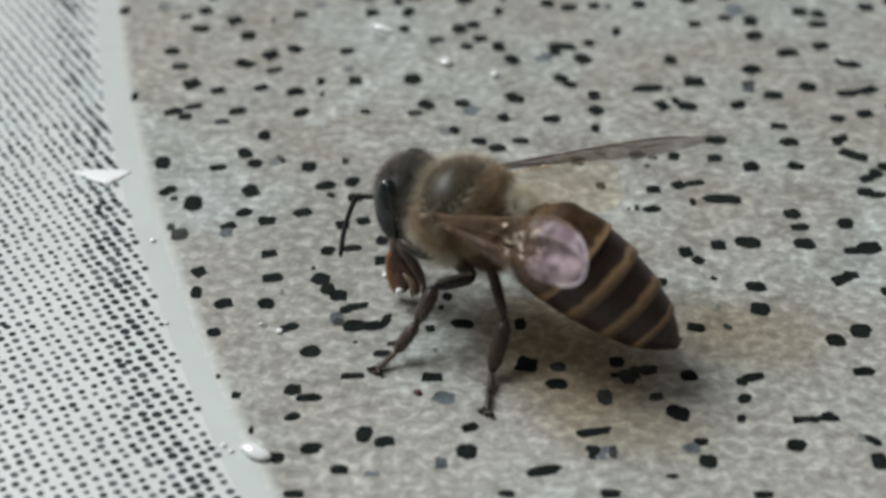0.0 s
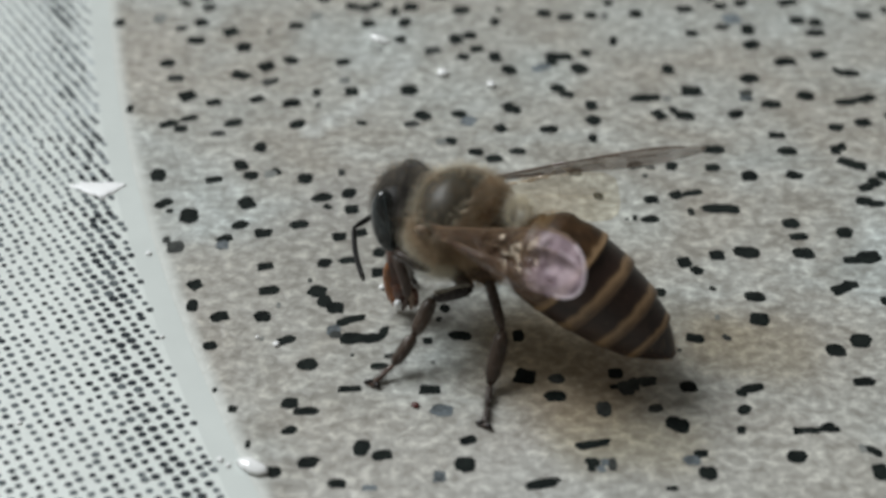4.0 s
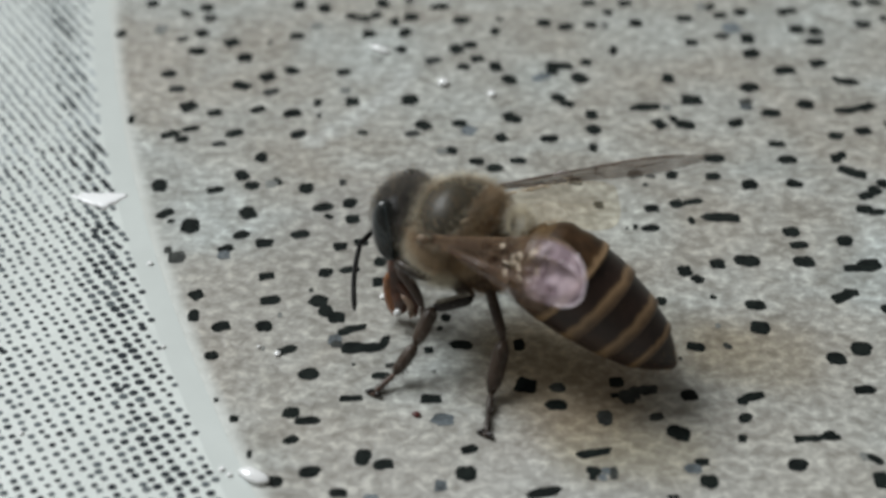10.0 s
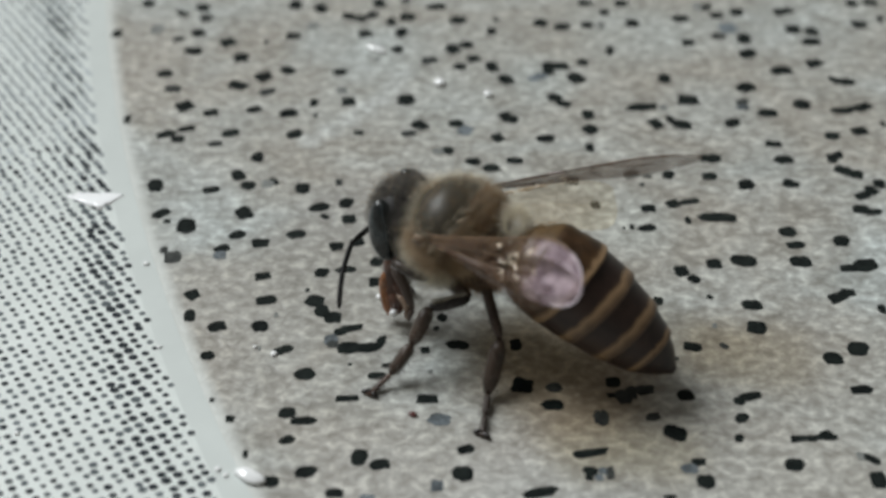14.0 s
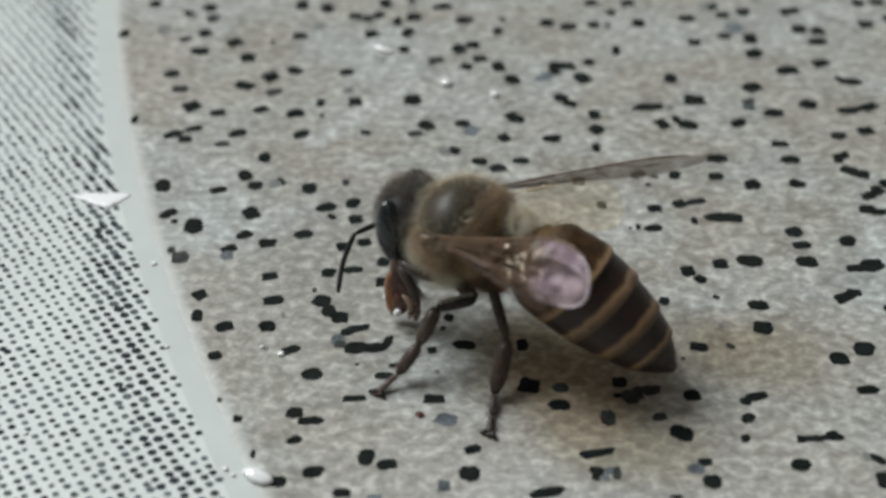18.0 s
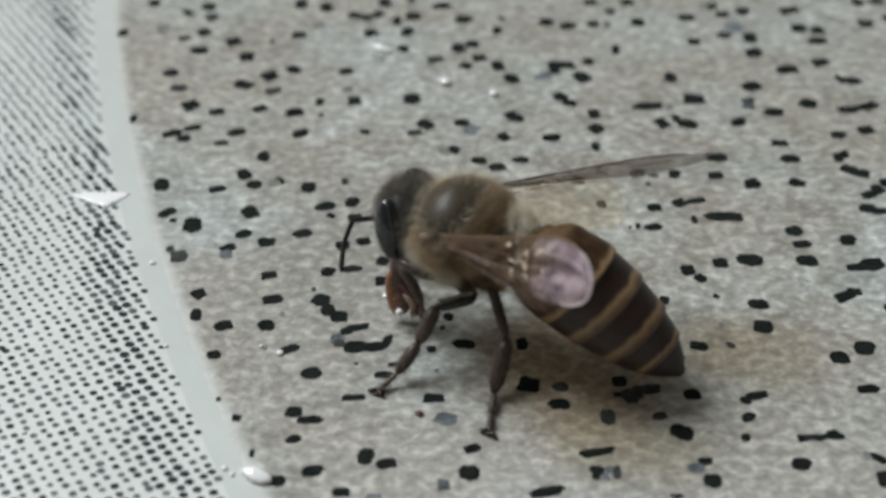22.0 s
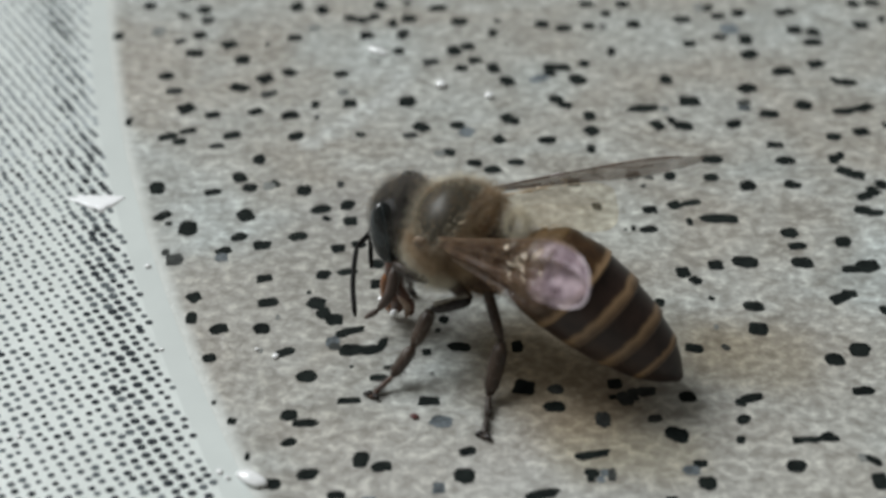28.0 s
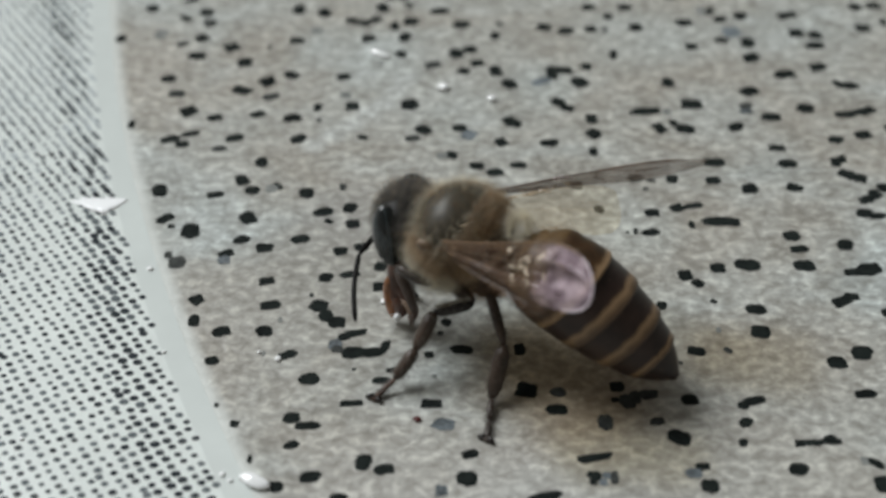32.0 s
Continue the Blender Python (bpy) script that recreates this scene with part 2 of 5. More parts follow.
M_SUTURE_DARK = material("brown_scale", (0.16, 0.10, 0.055), 0.4, vary=0.5, grain=3000)
M_EYE = material("compound_eye", (0.012, 0.016, 0.017), 0.13, vary=0.3, grain=9000, bump=0.1, spec=0.6)
M_ORBIT = material("orbit_ridge", (0.022, 0.034, 0.036), 0.35, vary=0.3, grain=4000, spec=0.5)
M_ANTENNA = material("antenna_shell", (0.006, 0.005, 0.005), 0.5, vary=0.4, grain=6000, spec=0.12)
M_BLACK = material("dark_shell", (0.026, 0.0145, 0.0110), 0.38, vary=0.6, grain=2500, bump=0.4, spec=0.4)
M_GOLD = material("golden_shell", (0.095, 0.056, 0.022), 0.42, vary=0.4, grain=1500, bump=0.3, spec=0.3)
M_BROWN = material("brown_shell", (0.050, 0.026, 0.011), 0.42, vary=0.5, grain=2500, bump=0.3, spec=0.3)


def banded(m):
    """Golden brown where the mesh's own attribute says that the plate's pale hind margin lies."""
    nt = m.node_tree
    shell = nt.nodes["Principled BSDF"]
    old = shell.inputs["Base Color"].links[0].from_socket
    pale, mix, fleck_noise, tint = nt.nodes.new("ShaderNodeAttribute"), nt.nodes.new("ShaderNodeMix"), nt.nodes.new("ShaderNodeTexNoise"), nt.nodes.new("ShaderNodeValToRGB")
    pale.attribute_name = "pale"
    fleck_noise.inputs["Scale"].default_value, fleck_noise.inputs["Detail"].default_value = 3500, 4
    tint.color_ramp.elements[0].position, tint.color_ramp.elements[1].position = 0.33, 0.67
    tint.color_ramp.elements[0].color, tint.color_ramp.elements[1].color = (0.165, 0.098, 0.056, 1), (0.42, 0.285, 0.155, 1)
    nt.links.new(fleck_noise.outputs["Fac"], tint.inputs["Fac"])
    mix.data_type = "RGBA"
    nt.links.new(pale.outputs["Fac"], mix.inputs["Factor"])
    nt.links.new(old, mix.inputs["A"])
    nt.links.new(tint.outputs["Color"], mix.inputs["B"])
    nt.links.new(mix.outputs["Result"], shell.inputs["Base Color"])


banded(M_BLACK)
banded(M_BROWN)
M_LEG = material("leg_shell", (0.047, 0.031, 0.022), 0.42, vary=0.6, grain=3000, bump=0.4, spec=0.45)
M_CLAW = material("claw_shell", (0.014, 0.010, 0.009), 0.35, vary=0.4, grain=5000)
M_LEGBROWN = material("brown_leg_shell", (0.085, 0.042, 0.026), 0.35, vary=0.4, grain=5000)
M_AMBER = material("amber_mouthpart", (0.26, 0.105, 0.04), 0.25, vary=0.5, grain=2500, coat=0.4)
M_MOUTH = material("brown_mouthpart", (0.10, 0.042, 0.026), 0.3, vary=0.6, grain=2500, coat=0.3)
M_LOBE = material("pale_mouthpart", (0.38, 0.27, 0.20), 0.3, vary=0.3, grain=3000, coat=0.3)
M_SHEATH = material("sheath_shell", (0.075, 0.052, 0.042), 0.4, vary=0.4, grain=4000)
M_VEIN_GOLD = material("golden_wing_vein", (0.17, 0.105, 0.06), 0.3, vary=0.4, grain=5000)
M_VEIN = material("wing_vein", (0.10, 0.058, 0.035), 0.35, vary=0.4, grain=5000)
# pale colour that carries the glints of the crumpled wing
M_GLINT = material("painted_glint", (0.95, 0.82, 0.66), 0.12, vary=0.3, grain=6000, coat=1.0)
M_MARGIN = material("wing_edge", (0.85, 0.74, 0.80), 0.3, vary=0.15, grain=4000)
def membrane():
    """Wing skin, brown and clear by the root; towards the tip the reflected sky is painted in as a paler, denser lilac,
    after the mesh's own reach along the wing.
    """
    m = material("wing_membrane", (0.20, 0.13, 0.16), 0.30, grain=2000, bump=0.7, coat=0.1, spec=0.25, depth=0.00012, colour2=(0.84, 0.67, 0.72), stretch=(1.3, 1.3, 1.0))
    nt = m.node_tree
    b = nt.nodes["Principled BSDF"]
    old = b.inputs["Base Color"].links[0].from_socket
    stops = old.node.color_ramp.elements
    stops[0].position, stops[1].position = 0.40, 0.595
    shade = stops.new(0.50)
    shade.color = (0.47, 0.36, 0.42, 1)
    reach, mix, dense = nt.nodes.new("ShaderNodeAttribute"), nt.nodes.new("ShaderNodeMix"), nt.nodes.new("ShaderNodeMapRange")
    reach.attribute_name = "reach"
    step = nt.nodes.new("ShaderNodeMapRange")
    step.interpolation_type = "SMOOTHSTEP"
    step.inputs["From Min"].default_value, step.inputs["From Max"].default_value = 0.90, 1.02
    cloud, frayed = nt.nodes.new("ShaderNodeTexNoise"), nt.nodes.new("ShaderNodeMath")
    cloud.inputs["Scale"].default_value, cloud.inputs["Detail"].default_value = 1500, 4
    frayed.operation, frayed.inputs[1].default_value = "MULTIPLY_ADD", 0.55
    nt.links.new(cloud.outputs["Fac"], frayed.inputs[0])
    nt.links.new(reach.outputs["Fac"], frayed.inputs[2])
    nt.links.new(frayed.outputs[0], step.inputs["Value"])
    mix.data_type = "RGBA"
    nt.links.new(step.outputs[0], mix.inputs["Factor"])
    root = nt.nodes.new("ShaderNodeMix")
    root.data_type, root.blend_type = "RGBA", "MULTIPLY"
    root.inputs["Factor"].default_value, root.inputs["B"].default_value = 1.0, (0.33, 0.26, 0.135, 1)
    nt.links.new(old, root.inputs["A"])
    nt.links.new(root.outputs["Result"], mix.inputs["A"])
    nt.links.new(old, mix.inputs["B"])
    nt.links.new(mix.outputs["Result"], b.inputs["Base Color"])
    dense.inputs["To Min"].default_value, dense.inputs["To Max"].default_value = 0.46, 0.54
    nt.links.new(step.outputs[0], dense.inputs["Value"])
    nt.links.new(dense.outputs[0], b.inputs["Alpha"])
    return m


M_WING = membrane()
M_WING_FAR = material("smoky_wing_membrane", (0.15, 0.10, 0.075), 0.22, grain=1700, bump=0.8, coat=0.4, alpha=0.7, depth=0.0001, colour2=(0.46, 0.36, 0.31), stretch=(1, 1.6, 1.6))
M_WING_PALE = material("clear_wing_membrane", (0.74, 0.61, 0.40), 0.25, vary=0.25, grain=1800, bump=0.6, coat=0.3, depth=0.00006)


def thin_skin(m, through_share, clear, tint):
    """Lets light through a thin skin: part scattered to the other side, part passed straight."""
    nt = m.node_tree
    skin, out = nt.nodes["Principled BSDF"], nt.nodes["Material Output"]
    glow, bare_air, one, two = (nt.nodes.new("ShaderNode" + k) for k in ("BsdfTranslucent", "BsdfTransparent", "MixShader", "MixShader"))
    nt.links.new(skin.inputs["Base Color"].links[0].from_socket, glow.inputs["Color"])
    bare_air.inputs["Color"].default_value = (*tint, 1)
    one.inputs["Fac"].default_value, two.inputs["Fac"].default_value = through_share, clear
    nt.links.new(skin.outputs[0], one.inputs[1])
    nt.links.new(glow.outputs[0], one.inputs[2])
    nt.links.new(one.outputs[0], two.inputs[1])
    nt.links.new(bare_air.outputs[0], two.inputs[2])
    nt.links.new(two.outputs[0], out.inputs["Surface"])


thin_skin(M_WING_PALE, 0.6, 0.86, (0.97, 0.938, 0.865))


# ---- mesh helpers, in millimetres ----
def part(name, bm, mat, parent=None, label="", smooth=True):
    """Links a bmesh, built in millimetres, as one mesh object under a thing or a part."""
    bmesh.ops.scale(bm, vec=(MM, MM, MM), verts=bm.verts)
    me = bpy.data.meshes.new(name)
    bm.to_mesh(me)
    bm.free()
    for m in (mat if isinstance(mat, (list, tuple)) else [mat]):
        me.materials.append(m)
    if smooth:
        me.polygons.foreach_set("use_smooth", [True] * len(me.polygons))
    ob = new(name, me)
    ob.parent = parent
    if label:
        tagged(ob, label)
    return ob


def tube(points, radii, seg=10, bm=None, flat=1.0, up=(0, 0, 1)):
    """A closed tube of round or flattened section along points."""
    bm = bm or bmesh.new()
    pts = [Vector(p) for p in points]
    rings = []
    for i, p in enumerate(pts):
        d = (pts[min(i + 1, len(pts) - 1)] - pts[max(i - 1, 0)]).normalized()
        side = d.cross(Vector(up))
        side = side.normalized() if side.length > 1e-6 else d.orthogonal().normalized()
        top = side.cross(d)
        rings.append([bm.verts.new(p + (side * math.cos(a) + top * math.sin(a) * flat) * radii[i]) for a in (2 * math.pi * k / seg for k in range(seg))])
    for r, s in zip(rings, rings[1:]):
        for k in range(seg):
            bm.faces.new((r[k], r[(k + 1) % seg], s[(k + 1) % seg], s[k]))
    bm.faces.new(rings[0][::-1])
    bm.faces.new(rings[-1])
    return bm


def limb(a, b, r0, r1, bulge=1.2, n=7, seg=10, bm=None, sag=(0, 0, 0)):
    """A swelling limb segment from a to b."""
    a, b, sag = Vector(a), Vector(b), Vector(sag)
    pts, rad = [], []
    for i in range(n):
        u = i / (n - 1)
        pts.append(a.lerp(b, u) + sag * math.sin(math.pi * u))
        ends = 0.55 if i in (0, n - 1) else 1
        rad.append((r0 + (r1 - r0) * u) * (1 + (bulge - 1) * math.sin(math.pi * u)) * ends)
    return tube(pts, rad, seg, bm)


def ball(centre, half, seg=24, rings=16, turn=(0, 0, 0), bm=None, rough=0.0):
    """An ellipsoid, turned by Euler degrees, with a slightly uneven skin."""
    bm = bm or bmesh.new()
    m = pose(*centre, *turn) @ Matrix.Diagonal((*half, 1))
    made = bmesh.ops.create_uvsphere(bm, u_segments=seg, v_segments=rings, radius=1)["verts"]
    for v in made:
        k = 1 + rough * noise.noise(v.co * 2.3 + Vector(centre))
        v.co = m @ (v.co * k)
    return bm


def hairs(spots, length, width=0.012, lean=0.35, seed=1, droop=(0, 0, 0)):
    """Many thin tapered hairs; spots yields (root, normal)."""
    rng = random.Random(seed)
    verts, faces = [], []
    for root, nrm in spots:
        d = (nrm + Vector((rng.gauss(0, lean), rng.gauss(0, lean), rng.gauss(0, lean))) + Vector(droop)).normalized()
        s = d.orthogonal().normalized()
        t = d.cross(s)
        n = length * rng.uniform(0.5, 1.2)
        bend = Vector((rng.gauss(0, 0.12), rng.gauss(0, 0.12), rng.gauss(0, 0.12) - 0.08)) * n
        i = len(verts)
        mid = root + d * n * 0.55
        for c, w in ((root, width), (mid, width * 0.7)):
            for a in (0, 2.094, 4.189):
                verts.append(c + (s * math.cos(a) + t * math.sin(a)) * w)
        verts.append(root + d * n + bend)
        for k in range(3):
            j = (k + 1) % 3
            faces += [(i + k, i + j, i + 3 + j, i + 3 + k), (i + 3 + k, i + 3 + j, i + 6)]
    me = bpy.data.meshes.new("fur")
    me.from_pydata([v * MM for v in verts], [], faces)
    return me


def fur(me, mat, parent, label=""):
    me.materials.append(mat)
    me.polygons.foreach_set("use_smooth", [True] * len(me.polygons))
    ob = new("fur", me)
    ob.parent = parent
    return tagged(ob, label, kind="stuff")


def over_ball(centre, half, count, seed, keep=lambda p: True, turn=(0, 0, 0)):
    rng = random.Random(seed)
    m = pose(*centre, *turn)
    out = []
    while len(out) < count:
        d = Vector((rng.gauss(0, 1), rng.gauss(0, 1), rng.gauss(0, 1))).normalized()
        if keep(d):
            p = m @ Vector([d[i] * half[i] * 0.98 for i in range(3)])
            nrm = (m.to_3x3() @ Vector([d[i] / half[i] for i in range(3)])).normalized()
            out.append((p, nrm))
    return out


# ---- the mat and the white cloth round it ----
def ring(r0, r1, z0, z1, seg=720, lip=0.0):
    """A flat ring (or a disc, with r0 of 0) with thickness and a rounded upper edge."""
    bm = bmesh.new()
    prof = [(r0, z0), (r0, z1 - lip), (r0 + lip * 0.4, z1 - lip * 0.3), (r0 + lip, z1), (r1 - lip, z1), (r1 - lip * 0.4, z1 - lip * 0.3), (r1, z1 - lip), (r1, z0)]
    if r0 == 0:
        prof = [(0.01, z1), (r1 - lip, z1), (r1, z1 - lip), (r1, z0), (0.01, z0)]
    loops = [[bm.verts.new((CX + r * math.cos(a), CY + r * math.sin(a), z)) for a in (2 * math.pi * k / seg for k in range(seg))] for r, z in prof]
    for a, b in zip(loops, loops[1:] + ([loops[0]] if r0 else [])):
        for k in range(seg):
            bm.faces.new((a[k], a[(k + 1) % seg], b[(k + 1) % seg], b[k]))
    if r0 == 0:
        bm.faces.new(loops[0])
        bm.faces.new(loops[-1][::-1])
    bmesh.ops.recalc_face_normals(bm, faces=bm.faces)
    return bm


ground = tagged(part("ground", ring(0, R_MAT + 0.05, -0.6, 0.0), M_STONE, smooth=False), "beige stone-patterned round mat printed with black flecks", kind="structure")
rim = part("rim", ring(R_MAT, R_RIM, -0.6, 0.005, lip=0.003), M_RIM, ground, "plain white border band", smooth=False)
cloth = tagged(part("tablecloth", ring(R_RIM - 0.05, 1500, -0.7, 0.002, lip=0.001), M_CLOTH, smooth=False), "white glossy cloth woven with small dark holes", kind="structure")


def blot_mesh(seed):
    """A flat ink fleck with a rounded, uneven outline; one unit wide and deep."""
    rng = random.Random(seed)
    bm = bmesh.new()
    n = 24
    low, high = [], []
    sq = rng.uniform(2.5, 4.0)
    for k in range(n):
        a = 2 * math.pi * k / n
        c, s = math.cos(a), math.sin(a)
        r = 0.5 / ((abs(c) ** sq + abs(s) ** sq) ** (1 / sq)) * (1 + 0.26 * noise.noise(Vector((c * 1.6, s * 1.6, seed * 3.7))) + 0.10 * noise.noise(Vector((c * 5, s * 5, seed * 1.3))) + rng.uniform(-0.03, 0.03))
        low.append(bm.verts.new((r * c, r * s, -0.5)))
        high.append(bm.verts.new((r * c * 0.97, r * s * 0.97, 1)))
    for k in range(n):
        bm.faces.new((low[k], low[(k + 1) % n], high[(k + 1) % n], high[k]))
    bm.faces.new(high)
    me = bpy.data.meshes.new("fleck")
    bm.to_mesh(me)
    bm.free()
    return me


BLOTS = {}
INKS = {"": M_INK, "f": M_FADED, "p": M_PALE, "b": M_BLUE}
for ink, mat in INKS.items():
    for s in range(14):
        me = blot_mesh(s)
        me.materials.append(mat)
        BLOTS[ink, s] = me
fleck_rng = random.Random(5)


def fleck(x, y, w, d, turn=0, ink=""):
    """An ink fleck printed on the mat, w by d millimetres."""
    ob = new("fleck", BLOTS[ink, fleck_rng.randrange(14)])
    ob.parent = ground
    ob.matrix_basis = pose(x * MM, y * MM, 0, 0, 0, turn + fleck_rng.uniform(-4, 4)) @ Matrix.Diagonal((w * MM, d * MM, fleck_rng.uniform(0.006, 0.012) * MM, 1))


fleck(-10.53, 13.24, 0.45, 0.50, 0)
fleck(-9.22, 12.60, 0.31, 0.49, 51)
fleck(-8.52, 12.98, 0.49, 0.58, 0)
fleck(-8.34, 12.31, 0.49, 0.53, 9, "f")
fleck(-11.35, 11.30, 0.39, 0.51, 0)
fleck(-9.99, 11.59, 0.48, 0.56, -17, "p")
fleck(-8.48, 11.34, 0.52, 0.47, 27)
fleck(-9.15, 10.98, 0.39, 0.35, 9, "f")
fleck(-7.39, 10.77, 0.54, 0.58, 27)
fleck(-8.54, 10.22, 0.64, 0.46, -5)
fleck(-6.82, 9.84, 0.56, 0.53, -9)
fleck(-9.32, 8.87, 0.59, 0.44, 14)
fleck(-8.93, 7.99, 0.58, 0.46, 0, "f")
fleck(-5.98, 8.70, 0.59, 0.58, 34)
fleck(-6.79, 8.21, 0.71, 0.50, -19)
fleck(-5.77, 7.83, 0.58, 0.39, 20, "f")
fleck(-5.17, 9.07, 0.55, 0.40, -28)
fleck(-8.41, 7.04, 0.57, 0.62, 34)
fleck(-7.51, 6.66, 0.53, 0.41, 14)
fleck(-6.12, 6.85, 0.53, 0.38, 20)
fleck(-4.98, 6.63, 0.65, 0.41, 17)
fleck(-10.19, 6.30, 0.24, 0.41, 0)
fleck(-5.15, 11.16, 0.52, 0.43, 5)
fleck(-5.20, 13.16, 0.49, 0.58, 0)
fleck(-4.50, 11.77, 0.44, 0.48, 0, "p")
fleck(-4.31, 12.94, 0.49, 0.57, 9)
fleck(-6.07, 10.77, 0.15, 0.31, 0, "f")
fleck(-4.18, 7.23, 0.29, 0.48, 0)
fleck(-4.08, 6.51, 0.16, 0.27, 0, "f")
fleck(-2.23, 13.28, 0.49, 0.58, 0)
fleck(-3.27, 12.42, 0.49, 0.40, -9)
fleck(-2.84, 12.27, 0.53, 0.40, -9)
fleck(-2.44, 12.49, 0.49, 0.40, 34)
fleck(-1.75, 12.06, 0.35, 0.52, 0)
fleck(-1.17, 12.38, 0.53, 0.52, 0)
fleck(-0.14, 13.05, 0.67, 0.45, 21)
fleck(0.62, 12.17, 0.62, 0.44, 14)
fleck(-2.64, 11.30, 0.48, 0.51, 9)
fleck(-1.37, 11.37, 0.44, 0.63, -25)
fleck(-1.49, 10.32, 0.39, 0.46, 26)
fleck(1.97, 12.20, 0.22, 0.32, 0, "f")
fleck(1.79, 11.44, 0.35, 0.43, 0)
fleck(0.43, 10.36, 0.52, 0.57, 17)
fleck(0.90, 10.60, 0.56, 0.46, 17)
fleck(-0.37, 9.67, 0.55, 0.45, 9, "f")
fleck(1.14, 9.77, 0.47, 0.45, 14)
fleck(0.66, 9.30, 0.47, 0.44, -25)
fleck(1.77, 9.30, 0.47, 0.59, 9)
fleck(-3.39, 8.97, 0.51, 0.40, 14)
fleck(-2.17, 9.74, 0.15, 0.26, 0, "p")
fleck(2.21, 8.54, 0.50, 0.61, 24)
fleck(-1.14, 7.38, 0.58, 0.56, 25)
fleck(-3.03, 7.29, 0.45, 0.52, 8)
fleck(-3.28, 7.92, 0.37, 0.42, 0, "p")
fleck(-1.25, 13.43, 0.32, 0.33, 0)
fleck(-0.66, 5.99, 0.48, 0.60, 44)
fleck(-1.02, 5.54, 0.52, 0.33, 13, "f")
fleck(0.51, 6.08, 0.52, 0.43, 0)
fleck(0.80, 5.72, 0.48, 0.53, -31, "b")
fleck(-2.62, 5.60, 0.32, 0.30, 0)
fleck(2.26, 6.33, 0.61, 0.44, -8)
fleck(2.07, 6.57, 0.24, 0.41, -56)
fleck(1.83, 5.33, 0.40, 0.49, 23)
fleck(0.23, 4.66, 0.43, 0.41, -16)
fleck(-0.07, 4.63, 0.35, 0.32, 0, "p")
fleck(1.03, 4.12, 0.47, 0.41, 0)
fleck(1.57, 3.78, 0.58, 0.37, 16)
fleck(2.33, 4.14, 0.55, 0.34, 0)
fleck(5.23, 13.31, 0.49, 0.42, 0)
fleck(6.51, 13.28, 0.54, 0.42, 9)
fleck(5.87, 12.68, 0.36, 0.45, -18)
fleck(3.53, 11.98, 0.55, 0.48, 0)
fleck(4.29, 11.73, 0.62, 0.44, 9)
fleck(5.18, 11.87, 0.48, 0.40, 0)
fleck(5.68, 11.80, 0.26, 0.40, 0, "p")
fleck(6.80, 11.98, 0.49, 0.48, 14)
fleck(8.54, 12.27, 0.62, 0.45, 0)
fleck(9.54, 13.01, 0.36, 0.58, -51)
fleck(9.24, 13.05, 0.36, 0.58, 0, "p")
fleck(8.63, 10.77, 0.43, 0.47, 0)
fleck(5.86, 10.25, 0.29, 0.60, -14)
fleck(3.93, 9.33, 0.93, 0.48, 0)
fleck(3.68, 9.00, 0.38, 0.44, 31)
fleck(4.87, 9.54, 0.38, 0.45, -9)
fleck(3.26, 8.67, 0.71, 0.43, 20, "b")
fleck(4.56, 8.61, 0.59, 0.58, 31)
fleck(7.55, 8.61, 0.42, 0.51, 0)
fleck(3.77, 7.51, 0.49, 0.45, -33)
fleck(4.08, 7.16, 0.53, 0.35, -25)
fleck(6.62, 6.98, 1.02, 0.38, 7)
fleck(7.32, 6.94, 0.29, 0.31, 0, "p")
fleck(8.20, 7.38, 0.70, 0.60, 0)
fleck(4.82, 6.57, 0.41, 0.54, 0)
fleck(6.99, 6.08, 0.40, 0.60, 29)
fleck(7.47, 6.33, 0.28, 0.41, 0)
fleck(7.80, 6.02, 0.69, 0.44, -13)
fleck(4.82, 5.75, 0.52, 0.50, 36)
fleck(3.37, 5.28, 0.60, 0.39, 8)
fleck(4.74, 4.81, 0.28, 0.45, 0)
fleck(9.85, 12.49, 0.49, 0.45, 0)
fleck(10.61, 12.68, 0.53, 0.45, 11)
fleck(12.30, 12.75, 0.71, 0.46, 17)
fleck(12.42, 11.59, 0.57, 0.48, 24)
fleck(13.05, 11.44, 0.53, 0.44, 0)
fleck(12.93, 10.81, 0.65, 0.43, 9)
fleck(10.14, 11.66, 0.66, 0.64, 0, "b")
fleck(9.73, 11.16, 0.52, 0.35, 0, "f")
fleck(10.59, 10.98, 0.52, 0.63, 0)
fleck(10.59, 10.08, 0.64, 0.50, 41)
fleck(11.60, 9.07, 0.80, 0.45, 8)
fleck(12.78, 9.50, 0.60, 0.49, 19)
fleck(10.23, 8.09, 0.67, 0.54, 30)
fleck(9.97, 7.26, 0.49, 0.32, 16, "f")
fleck(9.93, 6.98, 0.45, 0.35, 0, "b")
fleck(11.91, 7.13, 0.57, 0.49, -9)
fleck(10.71, 6.66, 0.65, 0.41, 0)
fleck(13.25, 8.51, 0.29, 0.44, 29)
fleck(13.57, 8.41, 0.75, 0.40, 0)
fleck(13.15, 6.79, 0.65, 0.38, 0)
fleck(13.87, 6.98, 0.70, 0.42, 22)
fleck(13.52, 6.88, 0.41, 0.28, 8)
fleck(9.47, 6.11, 0.57, 0.41, 18)
fleck(14.87, 13.28, 0.45, 0.51, 0)
fleck(15.56, 13.35, 0.58, 0.42, 0)
fleck(14.82, 11.91, 0.57, 0.53, 0)
fleck(15.66, 12.27, 0.27, 0.49, 0)
fleck(12.57, 5.42, 0.52, 0.40, -5)
fleck(13.50, 5.69, 0.56, 0.44, 6)
fleck(10.62, 5.01, 0.52, 0.36, 0)
fleck(10.82, 4.20, 0.63, 0.45, 8)
